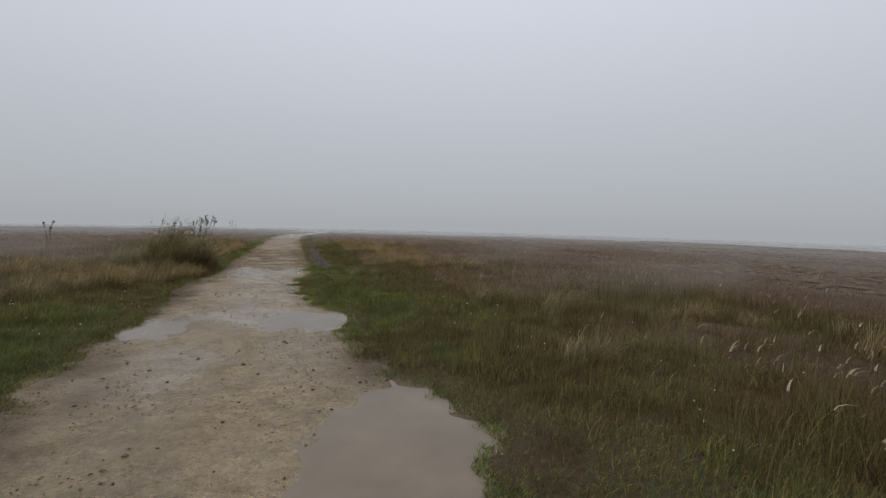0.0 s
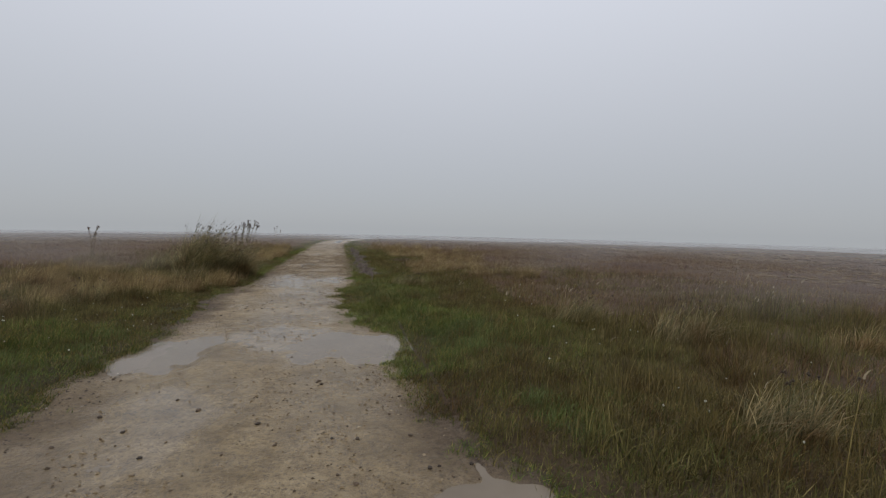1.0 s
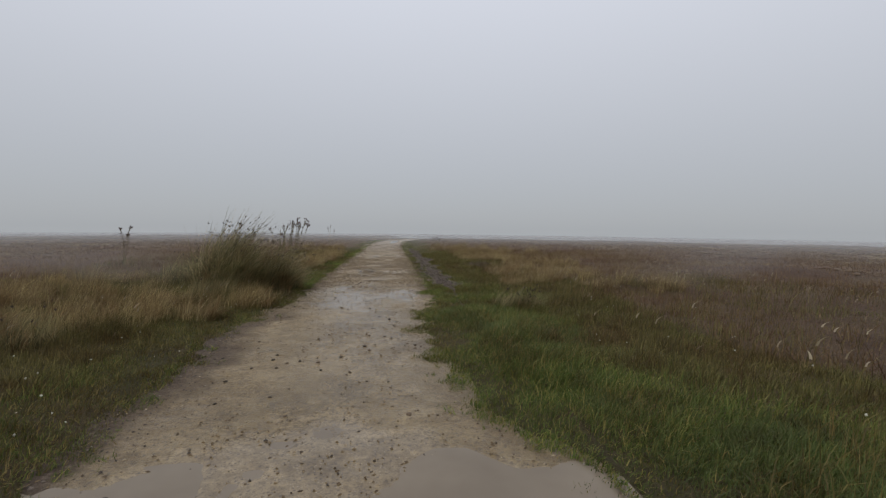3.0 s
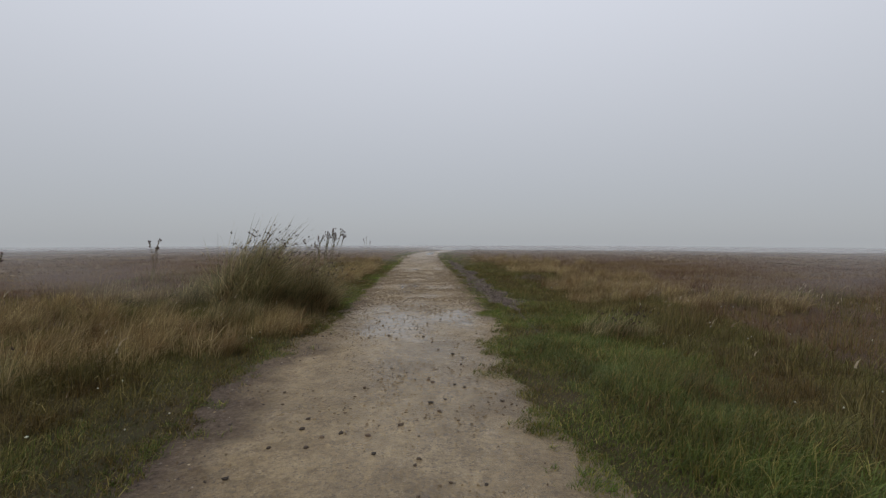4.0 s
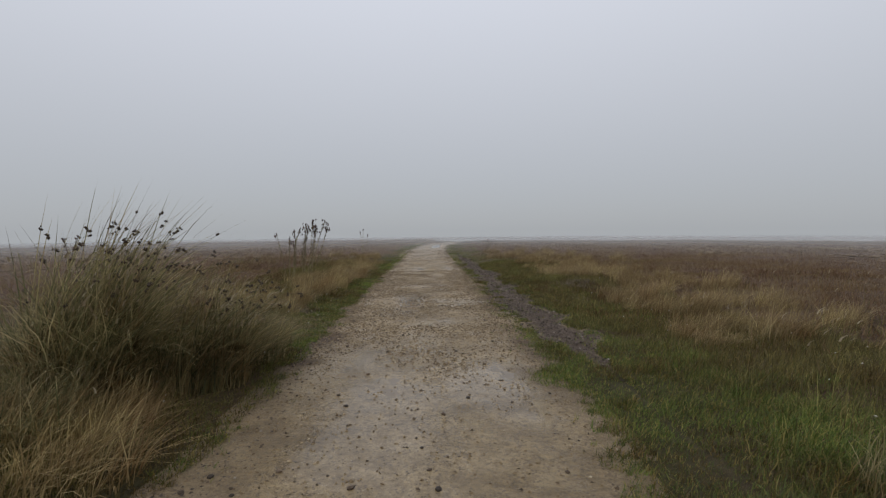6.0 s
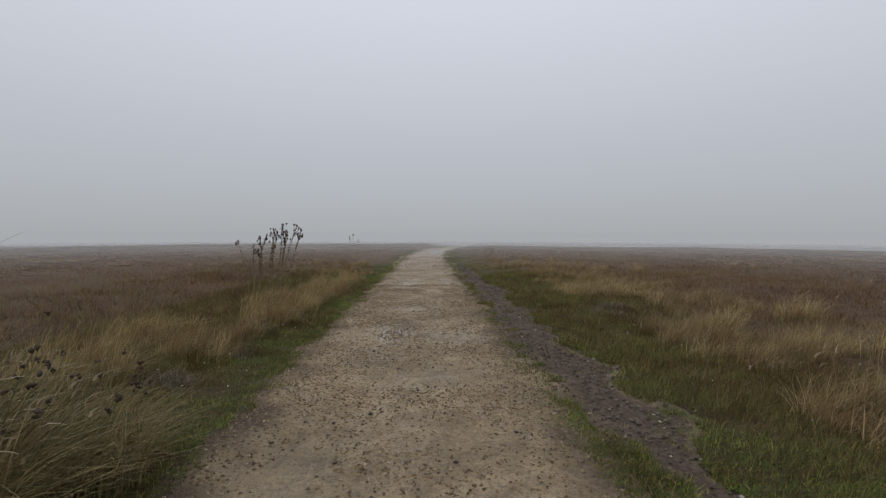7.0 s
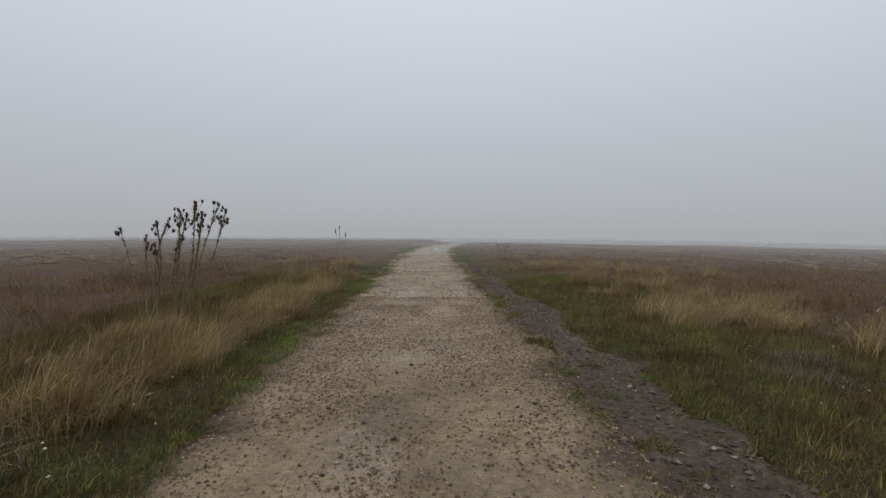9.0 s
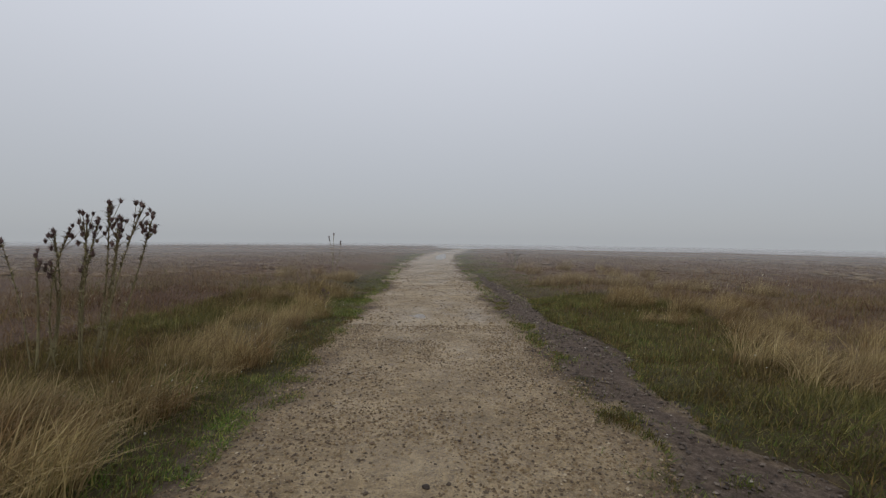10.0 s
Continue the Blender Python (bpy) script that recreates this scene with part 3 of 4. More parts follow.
for s0, s1, n in ((-2, 12, 40000), (12, 24, 40000), (24, 38, 24000)):
    s = RNG.uniform(s0, s1, n)
    o = RNG.normal(0.0, 0.13, n)
    right = RNG.uniform(0, 1, n) < 0.5
    l = np.where(right, edge_right(s) + o, edge_left(s) - o)
    strip = right & (s > 15.5) & (RNG.uniform(0, 1, n) < 0.7)
    l = np.where(strip, 0.95 + bend(s) + np.where(RNG.uniform(0, 1, n) < 0.75, 1, -1) * 0.40 + RNG.normal(0, 0.20, n), l)
    keep = 0.55 * vnoise(s * 4.3, l * 4.3, 47) + 0.55 * vnoise(s * 11, l * 11, 48) > np.where(strip, 0.02, 0.12 + 1.6 * np.maximum(-o, 0))
    s, l, o = s[keep], l[keep], o[keep]
    k = len(s)
    parts.append(blades(on_land(s, l, 0.004), RNG.uniform(0.02, 0.075, k), bearing(k, 1.6, s, l), RNG.uniform(0.3, 1.3, k), RNG.uniform(0.005, 0.010, k), 1))
stuff("turf", parts, M_TURF, "short wet green turf along the track's verges", "grass")
lush_blades = []
for ps, pl, pr, n in ((7.7, 1.85, 0.95, 15000), (11.5, 1.35, 1.15, 15000), (9.3, 1.3, 0.6, 4000), (12.6, 0.75, 0.7, 4000), (5.0, 1.75, 0.45, 2500), (7.3, -3.3, 1.3, 9000), (5.4, -3.0, 0.8, 4000)):
    r, a = pr * np.sqrt(RNG.uniform(0, 1, n)), RNG.uniform(0, 2 * np.pi, n)
    s, l = ps + 1.25 * r * np.cos(a), pl + 0.75 * r * np.sin(a)
    keep = bare(s, l) & (off_track(s, l) > -0.08) & (RNG.uniform(0, 1, n) < (1 - (r / pr) ** 2) + 0.5 * vnoise(s * 4, l * 4, 49))
    s, l = s[keep], l[keep]
    k = len(s)
    lush_blades.append(blades(on_land(s, l), RNG.uniform(0.05, 0.15, k) * (1 + 0.5 * vnoise(s * 3, l * 3, 44)), bearing(k, 1.5, s, l), RNG.uniform(0.2, 1.2, k), RNG.uniform(0.005, 0.010, k), 2))
stuff("lush_grass", lush_blades, M_LUSH, "fresh bright green grass beside the puddles", "grass")
stuff("dry_turf", brown, M_MEADOW, "short withered brown grass along the track's verges", "grass")


def meadow_weight(s, l):
    o = off_track(s, l)
    w = smooth(0.15, 1.3, o + 0.5 * vnoise(s * 0.7, l * 0.7, 51)) * (1 - smooth(7, 11, o + 1.5 * vnoise(s * 0.3, l * 0.3, 52)))
    return w * bare(s, l) * np.clip(0.6 + 0.7 * vnoise(s * 0.8, l * 0.8, 53), 0.08, 1)


# rank olive and brown grass
parts = []
for s0, s1, l0, l1, n, tall in ((0, 9, 0.8, 9, 70000, 0.35), (9, 17, 0.6, 11, 34000, 0.27), (17, 34, 1.6, 12, 24000, 0.20), (2, 9, -9, -2.4, 12000, 0.24),
                                (9, 17, -10, -2.5, 30000, 0.32), (17, 34, -10, -2.8, 26000, 0.27)):
    s, l = scatter(n, s0, s1, l0, l1, meadow_weight)
    k = len(s)
    h = tall * RNG.uniform(0.45, 1.25, k) * (0.55 + 0.45 * smooth(0.4, 2.0, off_track(s, l))) * (1 + 0.35 * vnoise(s * 0.9, l * 0.9, 54)) * clump(s, l)
    parts.append(blades(on_land(s, l), h, bearing(k, 1.6, s, l), RNG.uniform(0.05, 0.9, k) ** 1.3, RNG.uniform(0.0035, 0.008, k), 3))
for s0, s1, left, n, tall, reach in ((2, 10, True, 26000, 0.17, 3.5), (9, 18, True, 60000, 0.26, 4.0), (17, 32, True, 45000, 0.22, 3.2), (1, 9, False, 34000, 0.20, 3.2), (9, 17, False, 26000, 0.20, 3.6), (17, 32, False, 22000, 0.12, 4.5)):
    s = RNG.uniform(s0, s1, n)
    o = 0.08 + reach * RNG.uniform(0, 1, n)
    l = edge_left(s) - o if left else edge_right(s) + o
    keep = bare(s, l) & (RNG.uniform(0, 1, n) < np.clip(0.55 + 0.6 * vnoise(s * 1.2, l * 1.2, 55), 0.1, 1) * smooth(-0.2, 0.5, o))
    s, l, o = s[keep], l[keep], o[keep]
    k = len(s)
    h = tall * RNG.uniform(0.4, 1.2, k) * (0.45 + 0.75 * smooth(0.2, 2.0, o)) * (1 + 0.4 * vnoise(s * 1.4, l * 1.4, 56)) * clump(s, l)
    parts.append(blades(on_land(s, l), h, bearing(k, 1.7, s, l), RNG.uniform(0.1, 1.3, k), RNG.uniform(0.005, 0.010, k), 2))
stuff("meadow_grass", parts, M_MEADOW, "rank olive-brown grass bent by the wind on the heath", "grass")


def heather_weight(s, l):
    o = off_track(s, l)
    w = smooth(1.4, 4.0, o + 1.0 * vnoise(s * 0.5, l * 0.5, 61))
    return w * np.clip(0.7 + 0.6 * vnoise(s * 0.25, l * 0.25, 62), 0.2, 1)


# dark heather out to where the fog hides it
parts = []
for s0, s1, l0, l1, n, tall, wide in ((-2, 35, 1.5, 13, 140000, 0.24, 0.012), (-2, 35, -13, -3, 130000, 0.23, 0.012), (-4, 45, 13, 24, 60000, 0.24, 0.018), (-4, 45, -24, -13, 60000, 0.24, 0.018),
                                      (35, 60, -13, 13, 50000, 0.24, 0.018)):
    s, l = scatter(n, s0, s1, l0, l1, heather_weight)
    k = len(s)
    h = tall * RNG.uniform(0.4, 1.2, k) * (1 + 0.45 * vnoise(s * 1.2, l * 1.2, 63)) * clump(s, l)
    parts.append(blades(on_land(s, l), h, RNG.uniform(0, 2 * np.pi, k), RNG.uniform(0.1, 1.0, k), RNG.uniform(0.6, 1.4, k) * wide, 1))

far = []
for s0, s1, l0, l1, n, big in ((-6, 60, 14, 34, 7000, 0.26), (-6, 60, -34, -14, 7000, 0.26), (34, 75, -14, 14, 4500, 0.25), (-6, 75, 34, 70, 3000, 0.42), (-6, 75, -70, -34, 3000, 0.42), (75, 130, -70, 70, 4000, 0.50)):
    s, l = scatter(n, s0, s1, l0, l1, lambda s, l: smooth(1.5, 4.0, off_track(s, l)))
    k = len(s)
    r = big * RNG.uniform(0.5, 1.2, k) * (1 + 0.4 * vnoise(s * 0.4, l * 0.4, 64))
    far.append(lumps(on_land(s, l, 0.0), np.stack([r, r * RNG.uniform(0.6, 1.0, k), r * RNG.uniform(0.14, 0.26, k)], 1)))
stuff("far_heather", far, M_SHRUB, "low brown heather mounds fading into the fog", "heather")
stuff("heather", parts, M_HEATHER, "low dark brown heather covering the heath", "heather")


# tall flowering grasses with pale heads
def seed_grass(places, tall):
    s, l = places
    k = len(s)
    az, lean = bearing(k, 0.5), RNG.uniform(0.15, 0.6, k)
    h = RNG.uniform(0.7, 1.25, k) * tall
    base = on_land(s, l)
    stems = blades(base, h, az, lean, RNG.uniform(0.0035, 0.006, k), 4)
    tip = base + np.stack([np.cos(az) * h * lean, np.sin(az) * h * lean, h * (1 - 0.45 * lean)], 1)
    back = np.stack([np.cos(az) * h * lean * 0.25, np.sin(az) * h * lean * 0.25, h * 0.10], 1)
    heads = blades(tip - back, RNG.uniform(0.07, 0.12, k), az, RNG.uniform(0.6, 1.3, k), RNG.uniform(0.012, 0.02, k), 3)
    return stems, heads


stems, heads = [], []
for s0, s1, l0, l1, n, tall in ((0.5, 10, 2.4, 9, 850, 0.72), (8, 18, 2.0, 8, 380, 0.55), (17, 34, 2.6, 10, 300, 0.5), (8, 17, -8, -2.9, 260, 0.6), (17, 32, -7, -3.0, 200, 0.5)):
    a, b = seed_grass(scatter(n, s0, s1, l0, l1, lambda s, l: bare(s, l) * np.clip(0.4 + vnoise(s * 0.6, l * 0.6, 71), 0.05, 1)), tall)
    stems.append(a)
    heads.append(b)
stuff("seed_grass_stalks", stems, M_MEADOW, "thin brown stalks of flowering grass", "grass")
stuff("seed_grass_heads", heads, M_PALE, "pale drooping seed heads of flowering grass", "grass")


# ---- straw tussocks ----
def tussock_mesh(n, tall, radius, wide):
    r, a = radius * np.sqrt(RNG.uniform(0, 1, n)), RNG.uniform(0, 2 * np.pi, n)
    base = np.stack([r * np.cos(a), r * np.sin(a), np.full(n, -0.03)], 1)
    out = np.arctan2(np.sin(a) * r / radius * 0.6 + math.sin(WIND) * 0.8, np.cos(a) * r / radius * 0.6 + math.cos(WIND) * 0.8) + RNG.normal(0, 0.75, n)
    v, f = blades(base, RNG.uniform(0.4, 1.15, n) * tall, out, RNG.uniform(0.15, 1.25, n), RNG.uniform(0.7, 1.3, n) * wide, 3)
    return mesh_of("grass_tussock", v, f)


TUSSOCKS = [tussock_mesh(n, h, r, 0.0075) for n, h, r in ((260, 0.50, 0.26), (220, 0.42, 0.22), (320, 0.58, 0.32), (180, 0.36, 0.2), (260, 0.46, 0.36), (200, 0.55, 0.2))]
for me in TUSSOCKS:
    me.materials.append(M_STRAW)
PATCHES = [(13.0, -5.4, 1.5, 20), (15.2, -6.6, 1.8, 18), (11.2, -4.6, 0.7, 5), (18.2, -4.4, 1.2, 9), (20.3, -4.0, 0.9, 9), (22.3, -3.8, 0.9, 13), (23.4, -3.5, 0.6, 6), (24.6, -3.5, 0.7, 9), (26.3, -3.6, 0.8, 9), (29.5, -3.9, 1.3, 11), (21.2, -3.4, 0.6, 7),
           (34.0, -3.8, 1.8, 9), (16.6, 3.2, 0.9, 7), (18.6, 3.9, 1.2, 12), (21.3, 4.6, 1.5, 13), (16.0, 5.0, 1.2, 9), (25.5, 5.0, 2.0, 13), (30.5, 5.5, 2.4, 12), (37.0, 5.0, 3.0, 12), (5.0, 6.4, 1.8, 5), (12.4, -4.4, 0.9, 8), (10.6, -5.6, 1.2, 7), (20.0, 3.0, 0.8, 6), (24.0, 3.2, 1.2, 12), (28.0, 3.4, 1.5, 14), (33.0, 3.0, 1.6, 12), (14.0, -3.3, 0.7, 7), (12.6, -3.4, 0.5, 4), (19.0, -3.5, 0.5, 5), (27.5, -3.2, 0.6, 5)]
n_tuft = 0
for ps, pl, pr, pn in PATCHES:
    for k in range(pn):
        r, a = pr * math.sqrt(RNG.uniform()), RNG.uniform(0, 2 * math.pi)
        s, l = ps + r * math.cos(a), pl + r * math.sin(a)
        if off_track(s, l) < 0.55 or side_track(s, l) > 0.2:
            continue
        ob = new("grass_tussock", TUSSOCKS[n_tuft % len(TUSSOCKS)])
        x, y = plan(s, l)
        size = RNG.uniform(0.7, 1.15)
        ob.matrix_basis = pose(x, y, float(surface(s, l)), 0, 0, RNG.uniform(-35, 35)) @ Matrix.Diagonal((size, size, size * RNG.uniform(0.8, 1.15), 1))
        tagged(ob, "straw-yellow grass tussock bent over by the wind", "grass tussock", "straw tussocks on the heath")
        n_tuft += 1


# greyish dead heather cushions and green tufts
def cushion(name, s, l, radius, tall, n, mat, label, category):
    r, a = radius * RNG.uniform(0, 1, n) ** 0.62, RNG.uniform(0, 2 * np.pi, n)
    lobe = 1 + 0.30 * np.sin(2 * a + s * 5) + 0.22 * np.sin(5 * a + l * 9)
    base = np.stack([r * lobe * np.cos(a) * 1.25, r * lobe * np.sin(a) * 0.85, np.full(n, -0.02)], 1)
    h = tall * RNG.uniform(0.25, 1.15, n) * (1 - 0.6 * (r / radius) ** 2) * (1 + 0.4 * vnoise(base[:, 0] * 9, base[:, 1] * 9, int(s * 10)))
    v, f = blades(base, h, RNG.uniform(0, 2 * np.pi, n), RNG.uniform(0.1, 1.1, n), RNG.uniform(0.004, 0.009, n), 2)
    ob = new(name)
    tagged(link_mesh("sprig_mass", mesh_of("sprig_mass", v, f), mat, ob), kind="stuff")
    x, y = plan(s, l)
    ob.matrix_basis = pose(x, y, float(surface(s, l)))
    return tagged(ob, label, category, category + "s by the track")


for s, l, r in ((21.6, 2.45, 0.35), (22.1, 2.9, 0.3), (23.9, 3.1, 0.45), (24.5, 3.5, 0.4), (25.6, -3.25, 0.4), (26.4, -3.3, 0.45), (19.0, -3.1, 0.3), (20.3, -3.3, 0.28), (30.0, 3.0, 0.4), (17.8, -3.2, 0.25)):
    cushion("dead_heather", s, l, r, 0.22, 1100, M_GREY, "grey dead heather cushion wet with dew", "heather cushion")
for s, l, r in ((18.55, 0.62, 0.10), (21.4, 0.75, 0.16), (23.2, 0.72, 0.2), (20.2, 0.85, 0.10), (25.0, 0.68, 0.22), (17.4, 0.55, 0.07), (22.3, 0.9, 0.12), (26.5, 0.7, 0.25), (16.4, 0.75, 0.09), (19.3, 1.45, 0.12), (20.9, 1.4, 0.16), (22.0, 0.62, 0.10), (18.0, 1.35, 0.12), (23.9, 1.25, 0.14), (24.2, 0.6, 0.16), (17.1, 1.4, 0.15), (21.8, 1.3, 0.09)):
    cushion("grass_tuft", s, l, r, 0.09, 240, M_TURF, "small green grass tuft growing in the gravel", "grass tuft")


# ---- rush clump beside the track ----
def rush_clump(s, l, tall, radius, n_stem, n_leaf, label, dead=0.5):
    x, y = plan(s, l)
    root = new("rush_clump")
    root.matrix_basis = pose(x, y, float(surface(s, l)))
    tagged(root, label, "rush clump", "rush clumps by the track")

    def ring(n, rad):
        r, a = rad * np.sqrt(RNG.uniform(0, 1, n)), RNG.uniform(0, 2 * np.pi, n)
        return np.stack([r * np.cos(a) * 1.15, r * np.sin(a) * 0.8, np.full(n, -0.03)], 1)
    base = ring(n_leaf, radius)
    v, f = blades(base, tall * RNG.uniform(0.35, 0.86, n_leaf), bearing(n_leaf, 1.0), RNG.uniform(0.15, 1.2, n_leaf), RNG.uniform(0.006, 0.015, n_leaf) * min(1, 0.25 + 0.6 * tall), 5)
    tagged(link_mesh("leaves", mesh_of("leaves", v, f), M_RUSH, root), kind="stuff")
    k = int(n_leaf * dead)
    v, f = blades(ring(k, radius * 1.05), tall * RNG.uniform(0.3, 0.7, k), bearing(k, 0.7), RNG.uniform(0.3, 1.1, k), RNG.uniform(0.006, 0.012, k), 5)
    tagged(link_mesh("dead_leaves", mesh_of("dead_leaves", v, f), M_STRAW, root, "dry straw-coloured leaves"), kind="stuff")
    base = ring(n_stem, radius * 0.8)
    az, lean, h = bearing(n_stem, 0.35), RNG.uniform(0.18, 0.80, n_stem), tall * RNG.uniform(0.72, 1.12, n_stem)
    v, f = blades(base, h, az, lean, np.full(n_stem, 0.014), 6)
    tagged(link_mesh("stem_mass", mesh_of("stem_mass", v, f), M_RUSH, root, "tall dark rush stems"), kind="stuff")
    pick = np.arange(n_stem)[RNG.uniform(0, 1, n_stem) < 0.6]
    c = []
    for i in pick:
        u = RNG.uniform(0.74, 0.88)
        c.append(base[i] + np.array([math.cos(az[i]) * h[i] * lean[i] * u ** 1.8, math.sin(az[i]) * h[i] * lean[i] * u ** 1.8, h[i] * u * (1 - 0.45 * lean[i] * u)]))
    c = np.repeat(np.array(c), 3, 0) + RNG.normal(0, 0.008, (3 * len(c), 3))
    v, f = lumps(c, RNG.uniform(0.008, 0.016, (len(c), 3)))
    tagged(link_mesh("seed_heads", mesh_of("seed_heads", v, f), M_DARKSEED, root, "dark brown seed heads"), kind="stuff")
    k = 320 if tall > 1.2 else 6
    base = ring(k, radius * 0.95)
    hh, aa, ln = tall * RNG.uniform(0.45, 0.75, k), bearing(k, 0.6), RNG.uniform(0.2, 0.5, k)
    tip = base + np.stack([np.cos(aa) * hh * ln, np.sin(aa) * hh * ln, hh * (1 - 0.45 * ln)], 1)
    v, f = blades(tip, RNG.uniform(0.09, 0.16, k) * min(1, 0.4 + 0.4 * tall), aa, RNG.uniform(0.8, 1.6, k), np.full(k, 0.016 if tall > 1.2 else 0.008), 4)
    tagged(link_mesh("grass_heads", mesh_of("grass_heads", v, f), M_PALE, root, "pale drooping grass heads"), kind="stuff")
    return root


rush_clump(15.1, -3.75, 1.85, 0.50, 230, 1700, "tall dark green rush clump bent by the wind")
rush_clump(15.4, -3.0, 1.40, 0.48, 90, 1400, "rush clump with dark seed heads beside the track")
rush_clump(16.2, -2.85, 1.0, 0.42, 20, 1000, "low rush clump at the track's edge")
rush_clump(14.2, -3.6, 0.8, 0.42, 6, 900, "low rush clump mixed with straw grass")
rush_clump(11.0, -4.4, 0.60, 0.35, 0 + 8, 500, "low olive rush clump on the verge")
rush_clump(16.2, -5.0, 1.05, 0.4, 20, 600, "rush clump behind the verge with straw grass")
rush_clump(13.1, 1.75, 0.48, 0.40, 40, 700, "low spiky rush clump with dark heads in the turf", 0.08)
rush_clump(4.3, 3.1, 0.62, 0.25, 8, 320, "dead reddish-brown rush clump in the meadow")
rush_clump(6.8, 4.4, 0.80, 0.35, 10, 450, "rush clump among the tall meadow grass")
rush_clump(8.2, 3.6, 0.75, 0.35, 10, 450, "rush clump among the tall meadow grass")


# ---- thistles ----
def tube(p0, p1, r0, r1, bow, segs=7, sides=6):
    u = np.linspace(0, 1, segs + 1)
    p0, p1 = np.asarray(p0, float), np.asarray(p1, float)
    c = p0 + (p1 - p0) * u[:, None] + np.asarray(bow)[None] * (u * (1 - u) * 4)[:, None]
    a = np.arange(sides) * 2 * np.pi / sides
    r = r0 + (r1 - r0) * u
    v = c[:, None, :] + np.stack([np.cos(a), np.sin(a), 0 * a], 1)[None] * r[:, None, None]
    i = np.arange(sides)
    q = np.concatenate([np.stack([i, (i + 1) % sides, (i + 1) % sides + sides, i + sides], 1) + sides * k for k in range(segs)])
    return (v.reshape(-1, 3), [q]), c


def thistle(name, s, l, stalks, label, thick=0.010, head=0.03, leafy=1.0):
    """stalks: rows of foot's s, l and top's s, l, height, relative to the plant's place."""
    x, y = plan(s, l)
    root = new(name)
    root.matrix_basis = pose(x, y, float(surface(s, l)))
    tagged(root, label, "thistle", "thistles on the heath")
    for fs, fl, ts, tl, tz in stalks:
        p0, p1 = (*plan(fs, fl), -0.03), (*plan(ts, tl), tz)
        (v, f), c = tube(p0, p1, thick, thick * 0.45, (RNG.normal(0, 0.055), RNG.normal(0, 0.055), 0))
        stem = link_mesh("stem", mesh_of("stem", v, f), M_THISTLE, root)
        k = int(210 * leafy)
        u = np.sort(0.10 + 0.88 * RNG.uniform(0, 1, k) ** 0.6)
        cc = np.stack([np.interp(u, np.linspace(0, 1, len(c)), c[:, j]) for j in range(3)], 1)
        v, f = blades(cc, RNG.uniform(0.03, 0.10, k), RNG.uniform(0, 2 * np.pi, k), RNG.uniform(0.6, 1.6, k), RNG.uniform(0.007, 0.016, k), 3)
        tagged(link_mesh("leaves", mesh_of("leaves", v, f), M_THISTLE, stem, "small spiny withered leaves"), kind="stuff")
        for b in range(max(2, int(RNG.integers(7, 12) * min(leafy + 0.2, 1)))):
            off = np.array([RNG.normal(0, 0.045), RNG.normal(0, 0.045), RNG.uniform(-0.20, 0.04)]) * min(leafy + 0.3, 1) if b else np.zeros(3)
            q = np.asarray(p1) + off
            up = head * RNG.uniform(0.75, 1.1)
            body = lumps(np.array([q, q + [0, 0, up * 0.5]]), np.array([[up * 0.62, up * 0.62, up * 0.8], [up * 0.5, up * 0.5, up * 0.6]]))
            n = 40
            az = RNG.uniform(0, 2 * np.pi, n)
            spikes = blades(np.repeat(q[None], n, 0) + RNG.normal(0, up * 0.18, (n, 3)), RNG.uniform(0.7, 2.1, n) * up, az, RNG.uniform(0.1, 1.6, n), np.full(n, up * 0.32), 2)
            v, f = join_parts([body, spikes])
            fh = link_mesh("flower_head", mesh_of("flower_head", v, f), M_BLOOM, stem, "dark withered purple flower head")
            if b:
                (v, f), _ = tube(np.asarray(c[-2]), q, thick * 0.4, thick * 0.3, (0, 0, 0), 3, 4)
                link_mesh("branch", mesh_of("branch", v, f), M_THISTLE, stem)
    return root


thistle("thistle", 24.30, -4.35, [(0.0, -0.32, 0.0, -0.26, 1.40), (0.02, -0.25, 0.0, -0.10, 1.42), (0.0, -0.01, 0.0, 0.07, 1.55), (0.05, 0.05, 0.02, 0.26, 1.69), (-0.05, 0.02, 0.05, 0.14, 1.50),
        (0.0, 0.08, 0.0, 0.37, 1.46), (0.03, 0.17, 0.0, 0.61, 1.65), (-0.04, 0.20, -0.02, 0.71, 1.55), (0.04, -0.02, 0.03, 0.04, 1.22), (0.10, 0.10, 0.15, 0.30, 1.52)],
        "tall withered thistle with spiny stems and dark heads", 0.009)
thistle("thistle", 24.25, -4.74, [(0.0, -0.01, 0.0, 0.0, 1.16), (0.03, 0.02, 0.05, 0.10, 1.08)], "withered brown thistle with a flat dark head", 0.014, 0.034, 0.5)
thistle("thistle", 24.3, -4.84, [(0.0, 0.0, 0.0, -0.27, 1.30)], "single leaning thistle stalk with one dark head", 0.008, 0.036, 0.35)
thistle("thistle", 35.8, -4.35, [(0.0, 0.0, 0.0, 0.04, 1.36), (0.0, 0.0, 0.0, 0.28, 1.10), (0.0, 0.0, 0.0, -0.12, 1.25)], "thin bare thistle stalk far along the verge", 0.008, 0.025, 0.3)
thistle("thistle", 22.6, -9.6, [(0.0, 0.0, 0.0, -0.1, 1.15), (0.0, 0.0, 0.0, 0.25, 1.22), (0.05, 0.0, 0.1, 0.1, 1.0)], "withered thistle standing out in the heather", 0.012, 0.035, 0.5)
thistle("thistle", 16.8, -9.5, [(0.0, 0.0, 0.0, 0.3, 0.95), (0.0, 0.0, 0.0, 0.1, 0.8), (0.0, 0.0, 0.0, -0.2, 0.75)], "bent withered thistle in the heather", 0.010, 0.03, 0.5)
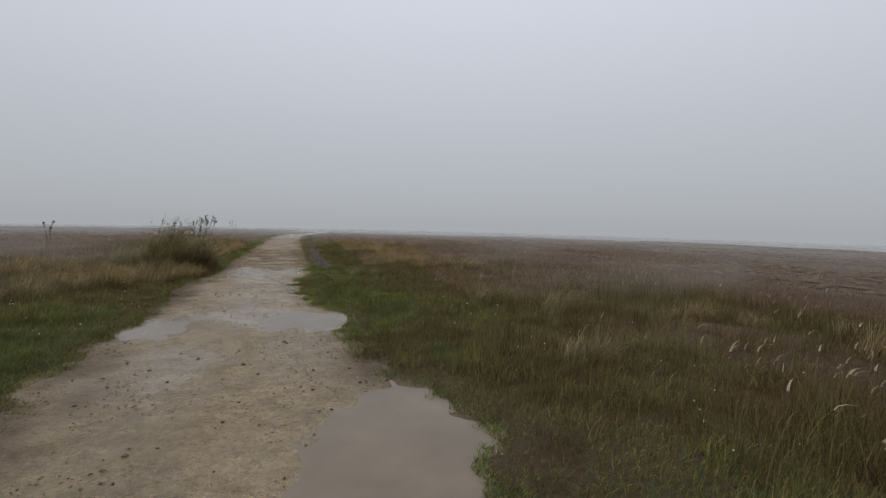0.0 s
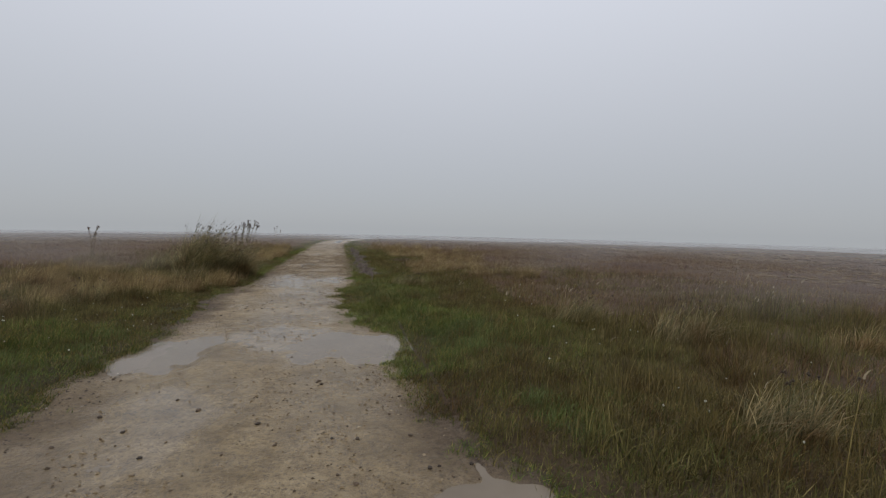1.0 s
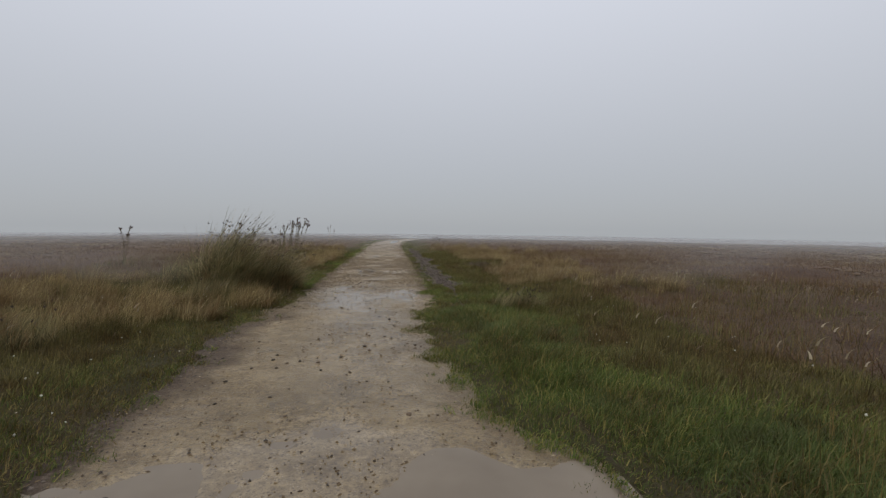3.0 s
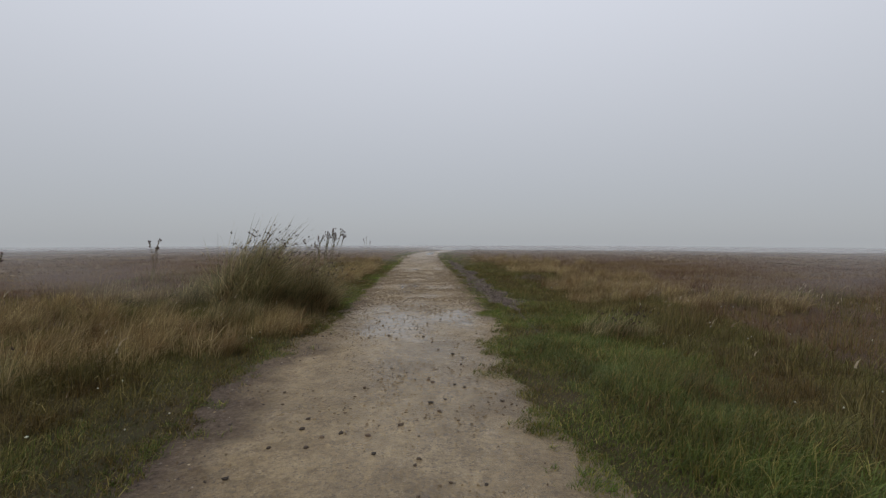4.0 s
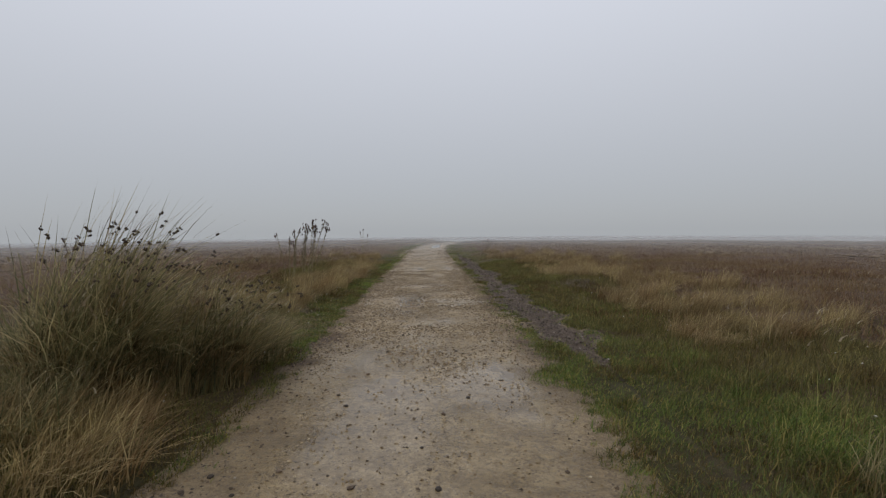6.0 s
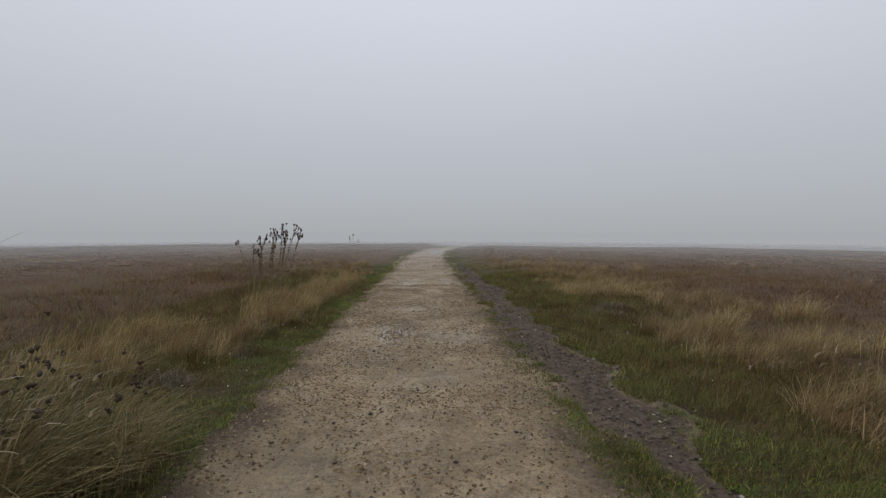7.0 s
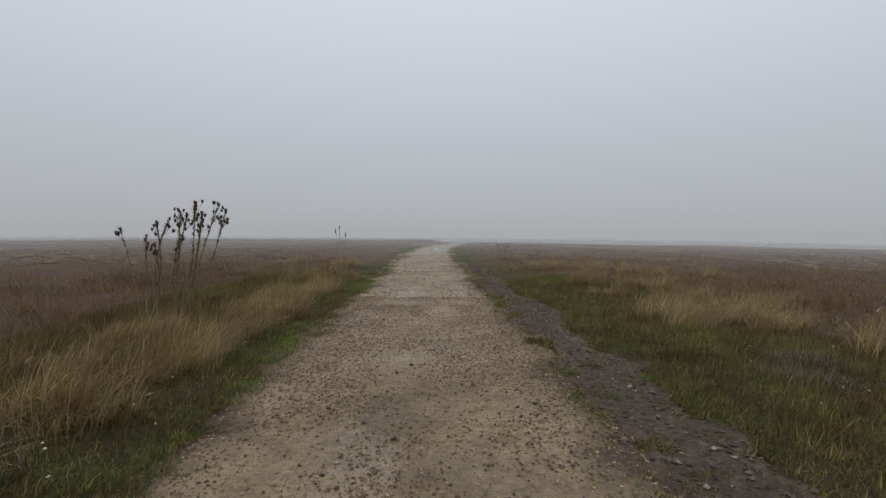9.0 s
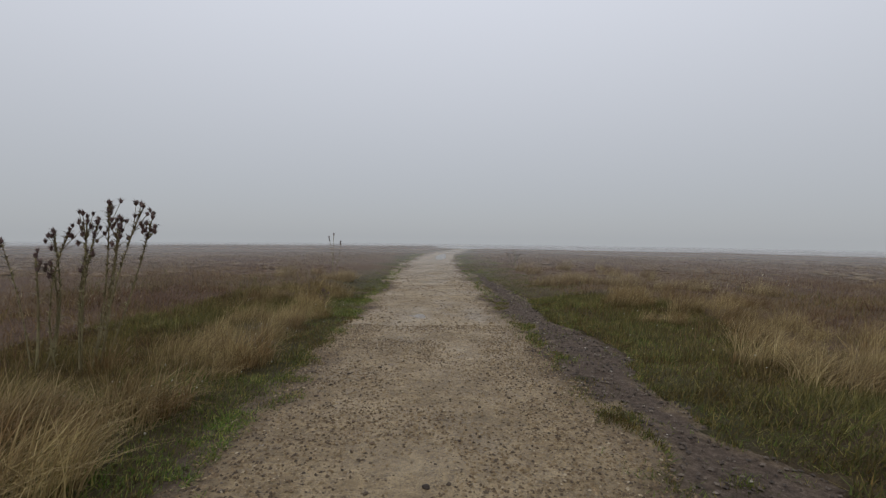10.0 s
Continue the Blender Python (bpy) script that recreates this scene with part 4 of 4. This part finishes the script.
thistle("thistle", 43.0, 3.3, [(0.0, 0.0, 0.0, -0.3, 0.50), (0.0, 0.0, 0.0, 0.0, 0.62), (0.0, 0.0, 0.0, 0.3, 0.46), (0.2, 0.1, 0.2, 0.2, 0.42)], "dark bushy weed beside the far track", 0.014, 0.03, 1.0)
thistle("dark_weed", 28.6, -3.0, [(0.0, 0.0, 0.0, 0.0, 0.33), (0.0, 0.02, 0.0, 0.07, 0.27)], "small dark seeding weed in the verge", 0.012, 0.03, 0.6)
thistle("dark_weed", 19.6, -5.3, [(0.0, 0.0, 0.0, 0.0, 0.6)], "small withered weed stalk in the heather", 0.008, 0.02, 0.5)
thistle("dark_weed", 10.5, 7.5, [(0.0, 0.0, 0.0, 0.05, 0.75)], "thin dark weed stalk above the heather", 0.006, 0.025, 0.2)

# small white flowers in the turf
parts = []
for s0, s1, l0, l1, n in ((5, 17, -5, -2.4, 110), (17, 30, -3.6, -2.4, 90), (9, 30, 1.8, 4.5, 120), (1, 9, 2.0, 6.0, 60)):
    s, l = scatter(n, s0, s1, l0, l1, lambda s, l: bare(s, l) * 0.7)
    c = on_land(s, l)
    c[:, 2] += RNG.uniform(0.07, 0.2, len(s))
    parts.append(lumps(c, RNG.uniform(0.006, 0.013, (len(s), 3))))
stuff("white_flowers", parts, M_WHITE, "tiny white flowers scattered in the turf", "flowers")


# ---- stones and gravel on the track ----
def stone_mesh(k):
    bm = bmesh.new()
    bmesh.ops.create_icosphere(bm, subdivisions=2 if k < 3 else 1, radius=1)
    for v in bm.verts:
        v.co *= 1 + 0.35 * noise.noise(v.co * 1.3 + Vector((k * 7.1, 0, 0)))
        v.co.z *= 0.55
    me = bpy.data.meshes.new("stone")
    bm.to_mesh(me)
    bm.free()
    me.materials.append(M_STONE)
    return me


STONES = [stone_mesh(k) for k in range(7)]
PLACED = [(4.95, -1.17), (5.96, -1.27), (5.71, -1.04), (5.34, -0.53), (4.95, 0.19), (4.96, -0.36), (9.28, -1.73), (8.05, -1.82), (8.15, -0.09), (8.93, -0.23), (7.19, -0.47), (10.94, -0.08),
          (11.32, -0.36), (11.54, -0.68), (13.43, -1.47), (10.48, -0.89), (11.36, -1.26), (10.93, -0.67), (13.56, -1.21), (13.55, -0.73), (14.56, -0.67), (12.51, -0.39), (12.35, -0.29), (17.78, -0.75),
          (17.57, -1.06), (17.18, -0.18), (17.0, -1.4), (20.29, 0.08), (22.26, -0.93), (21.49, -1.1), (21.25, -1.46), (18.58, -0.38), (23.47, -0.5)]
rest = [(float(a), float(b)) for a, b in zip(*scatter(520, 2.0, 25.0, -2.2, 0.9, lambda s, l: (off_track(s, l) < -0.08) * np.clip(0.5 + 0.6 * vnoise(s * 1.1, l * 1.5, 81), 0.05, 1)))]
for k, (s, l) in enumerate(PLACED + rest[:255]):
    ob = new("stone", STONES[k % len(STONES)])
    r = RNG.uniform(0.016, 0.026) if k < len(PLACED) else RNG.uniform(0.011, 0.023)
    x, y = plan(s, l)
    ob.matrix_basis = pose(x, y, float(track_height(s, l)) + r * 0.22, 0, 0, RNG.uniform(0, 360)) @ Matrix.Diagonal((r, r * RNG.uniform(0.6, 0.95), r, 1))
    tagged(ob, "small dark wet stone lying on the sandy track", "stone", "stones on the track")


def gravel(n, s0, s1, l0, l1, weight, small, large):
    s, l = scatter(n, s0, s1, l0, l1, weight)
    x, y = plan(s, l)
    r = RNG.uniform(small, large, len(s))
    z = track_height(s, l) + np.where(s > 22, np.minimum(land(s, l), 0) * smooth(22, 30, s), 0)
    return lumps(np.stack([x, y, z + r * 0.15 + np.where(side_track(s, l) > 0.3, 0.008, 0.0)], 1), np.stack([r, r * RNG.uniform(0.45, 0.9, len(s)), r * RNG.uniform(0.35, 0.75, len(s))], 1))


def gravel_weight(s, l):
    return (0.22 + 0.78 * smooth(14.8, 18.5, s + 1.2 * vnoise(s * 0.9, l * 1.3, 83))) * (off_track(s, l) < 0.05) * np.clip(0.35 + 0.25 * smooth(14, 18, s) + 0.7 * vnoise(s * 1.6, l * 2.0, 82) + 0.6 * smooth(-0.75, -0.15, off_track(s, l)) * smooth(9, 14, s) - 0.3 * (track_height(s, l) < WATER), 0.03, 1)


stuff("gravel", [gravel(52000, 1.5, 15, -2.4, 1.0, gravel_weight, 0.005, 0.016), gravel(58000, 15, 27, -2.5, 0.9, gravel_weight, 0.005, 0.018), gravel(6000, 27, 45, -2.4, 0.8, gravel_weight, 0.010, 0.026)],
      M_GRAVEL, "wet brown gravel strewn over the sandy track", "gravel", False)
stuff("flint_gravel", [gravel(12000, 14.5, 40, 0.2, 1.9, lambda s, l: smooth(0.05, 0.6, side_track(s, l)) * 0.9, 0.006, 0.026), gravel(5200, 2, 27, -2.7, -1.7, lambda s, l: (np.abs(off_track(s, l) + 0.05) < 0.28) * 0.8, 0.006, 0.016)],
      M_FLINT, "dark and pale stones in the peaty verge", "gravel", False)
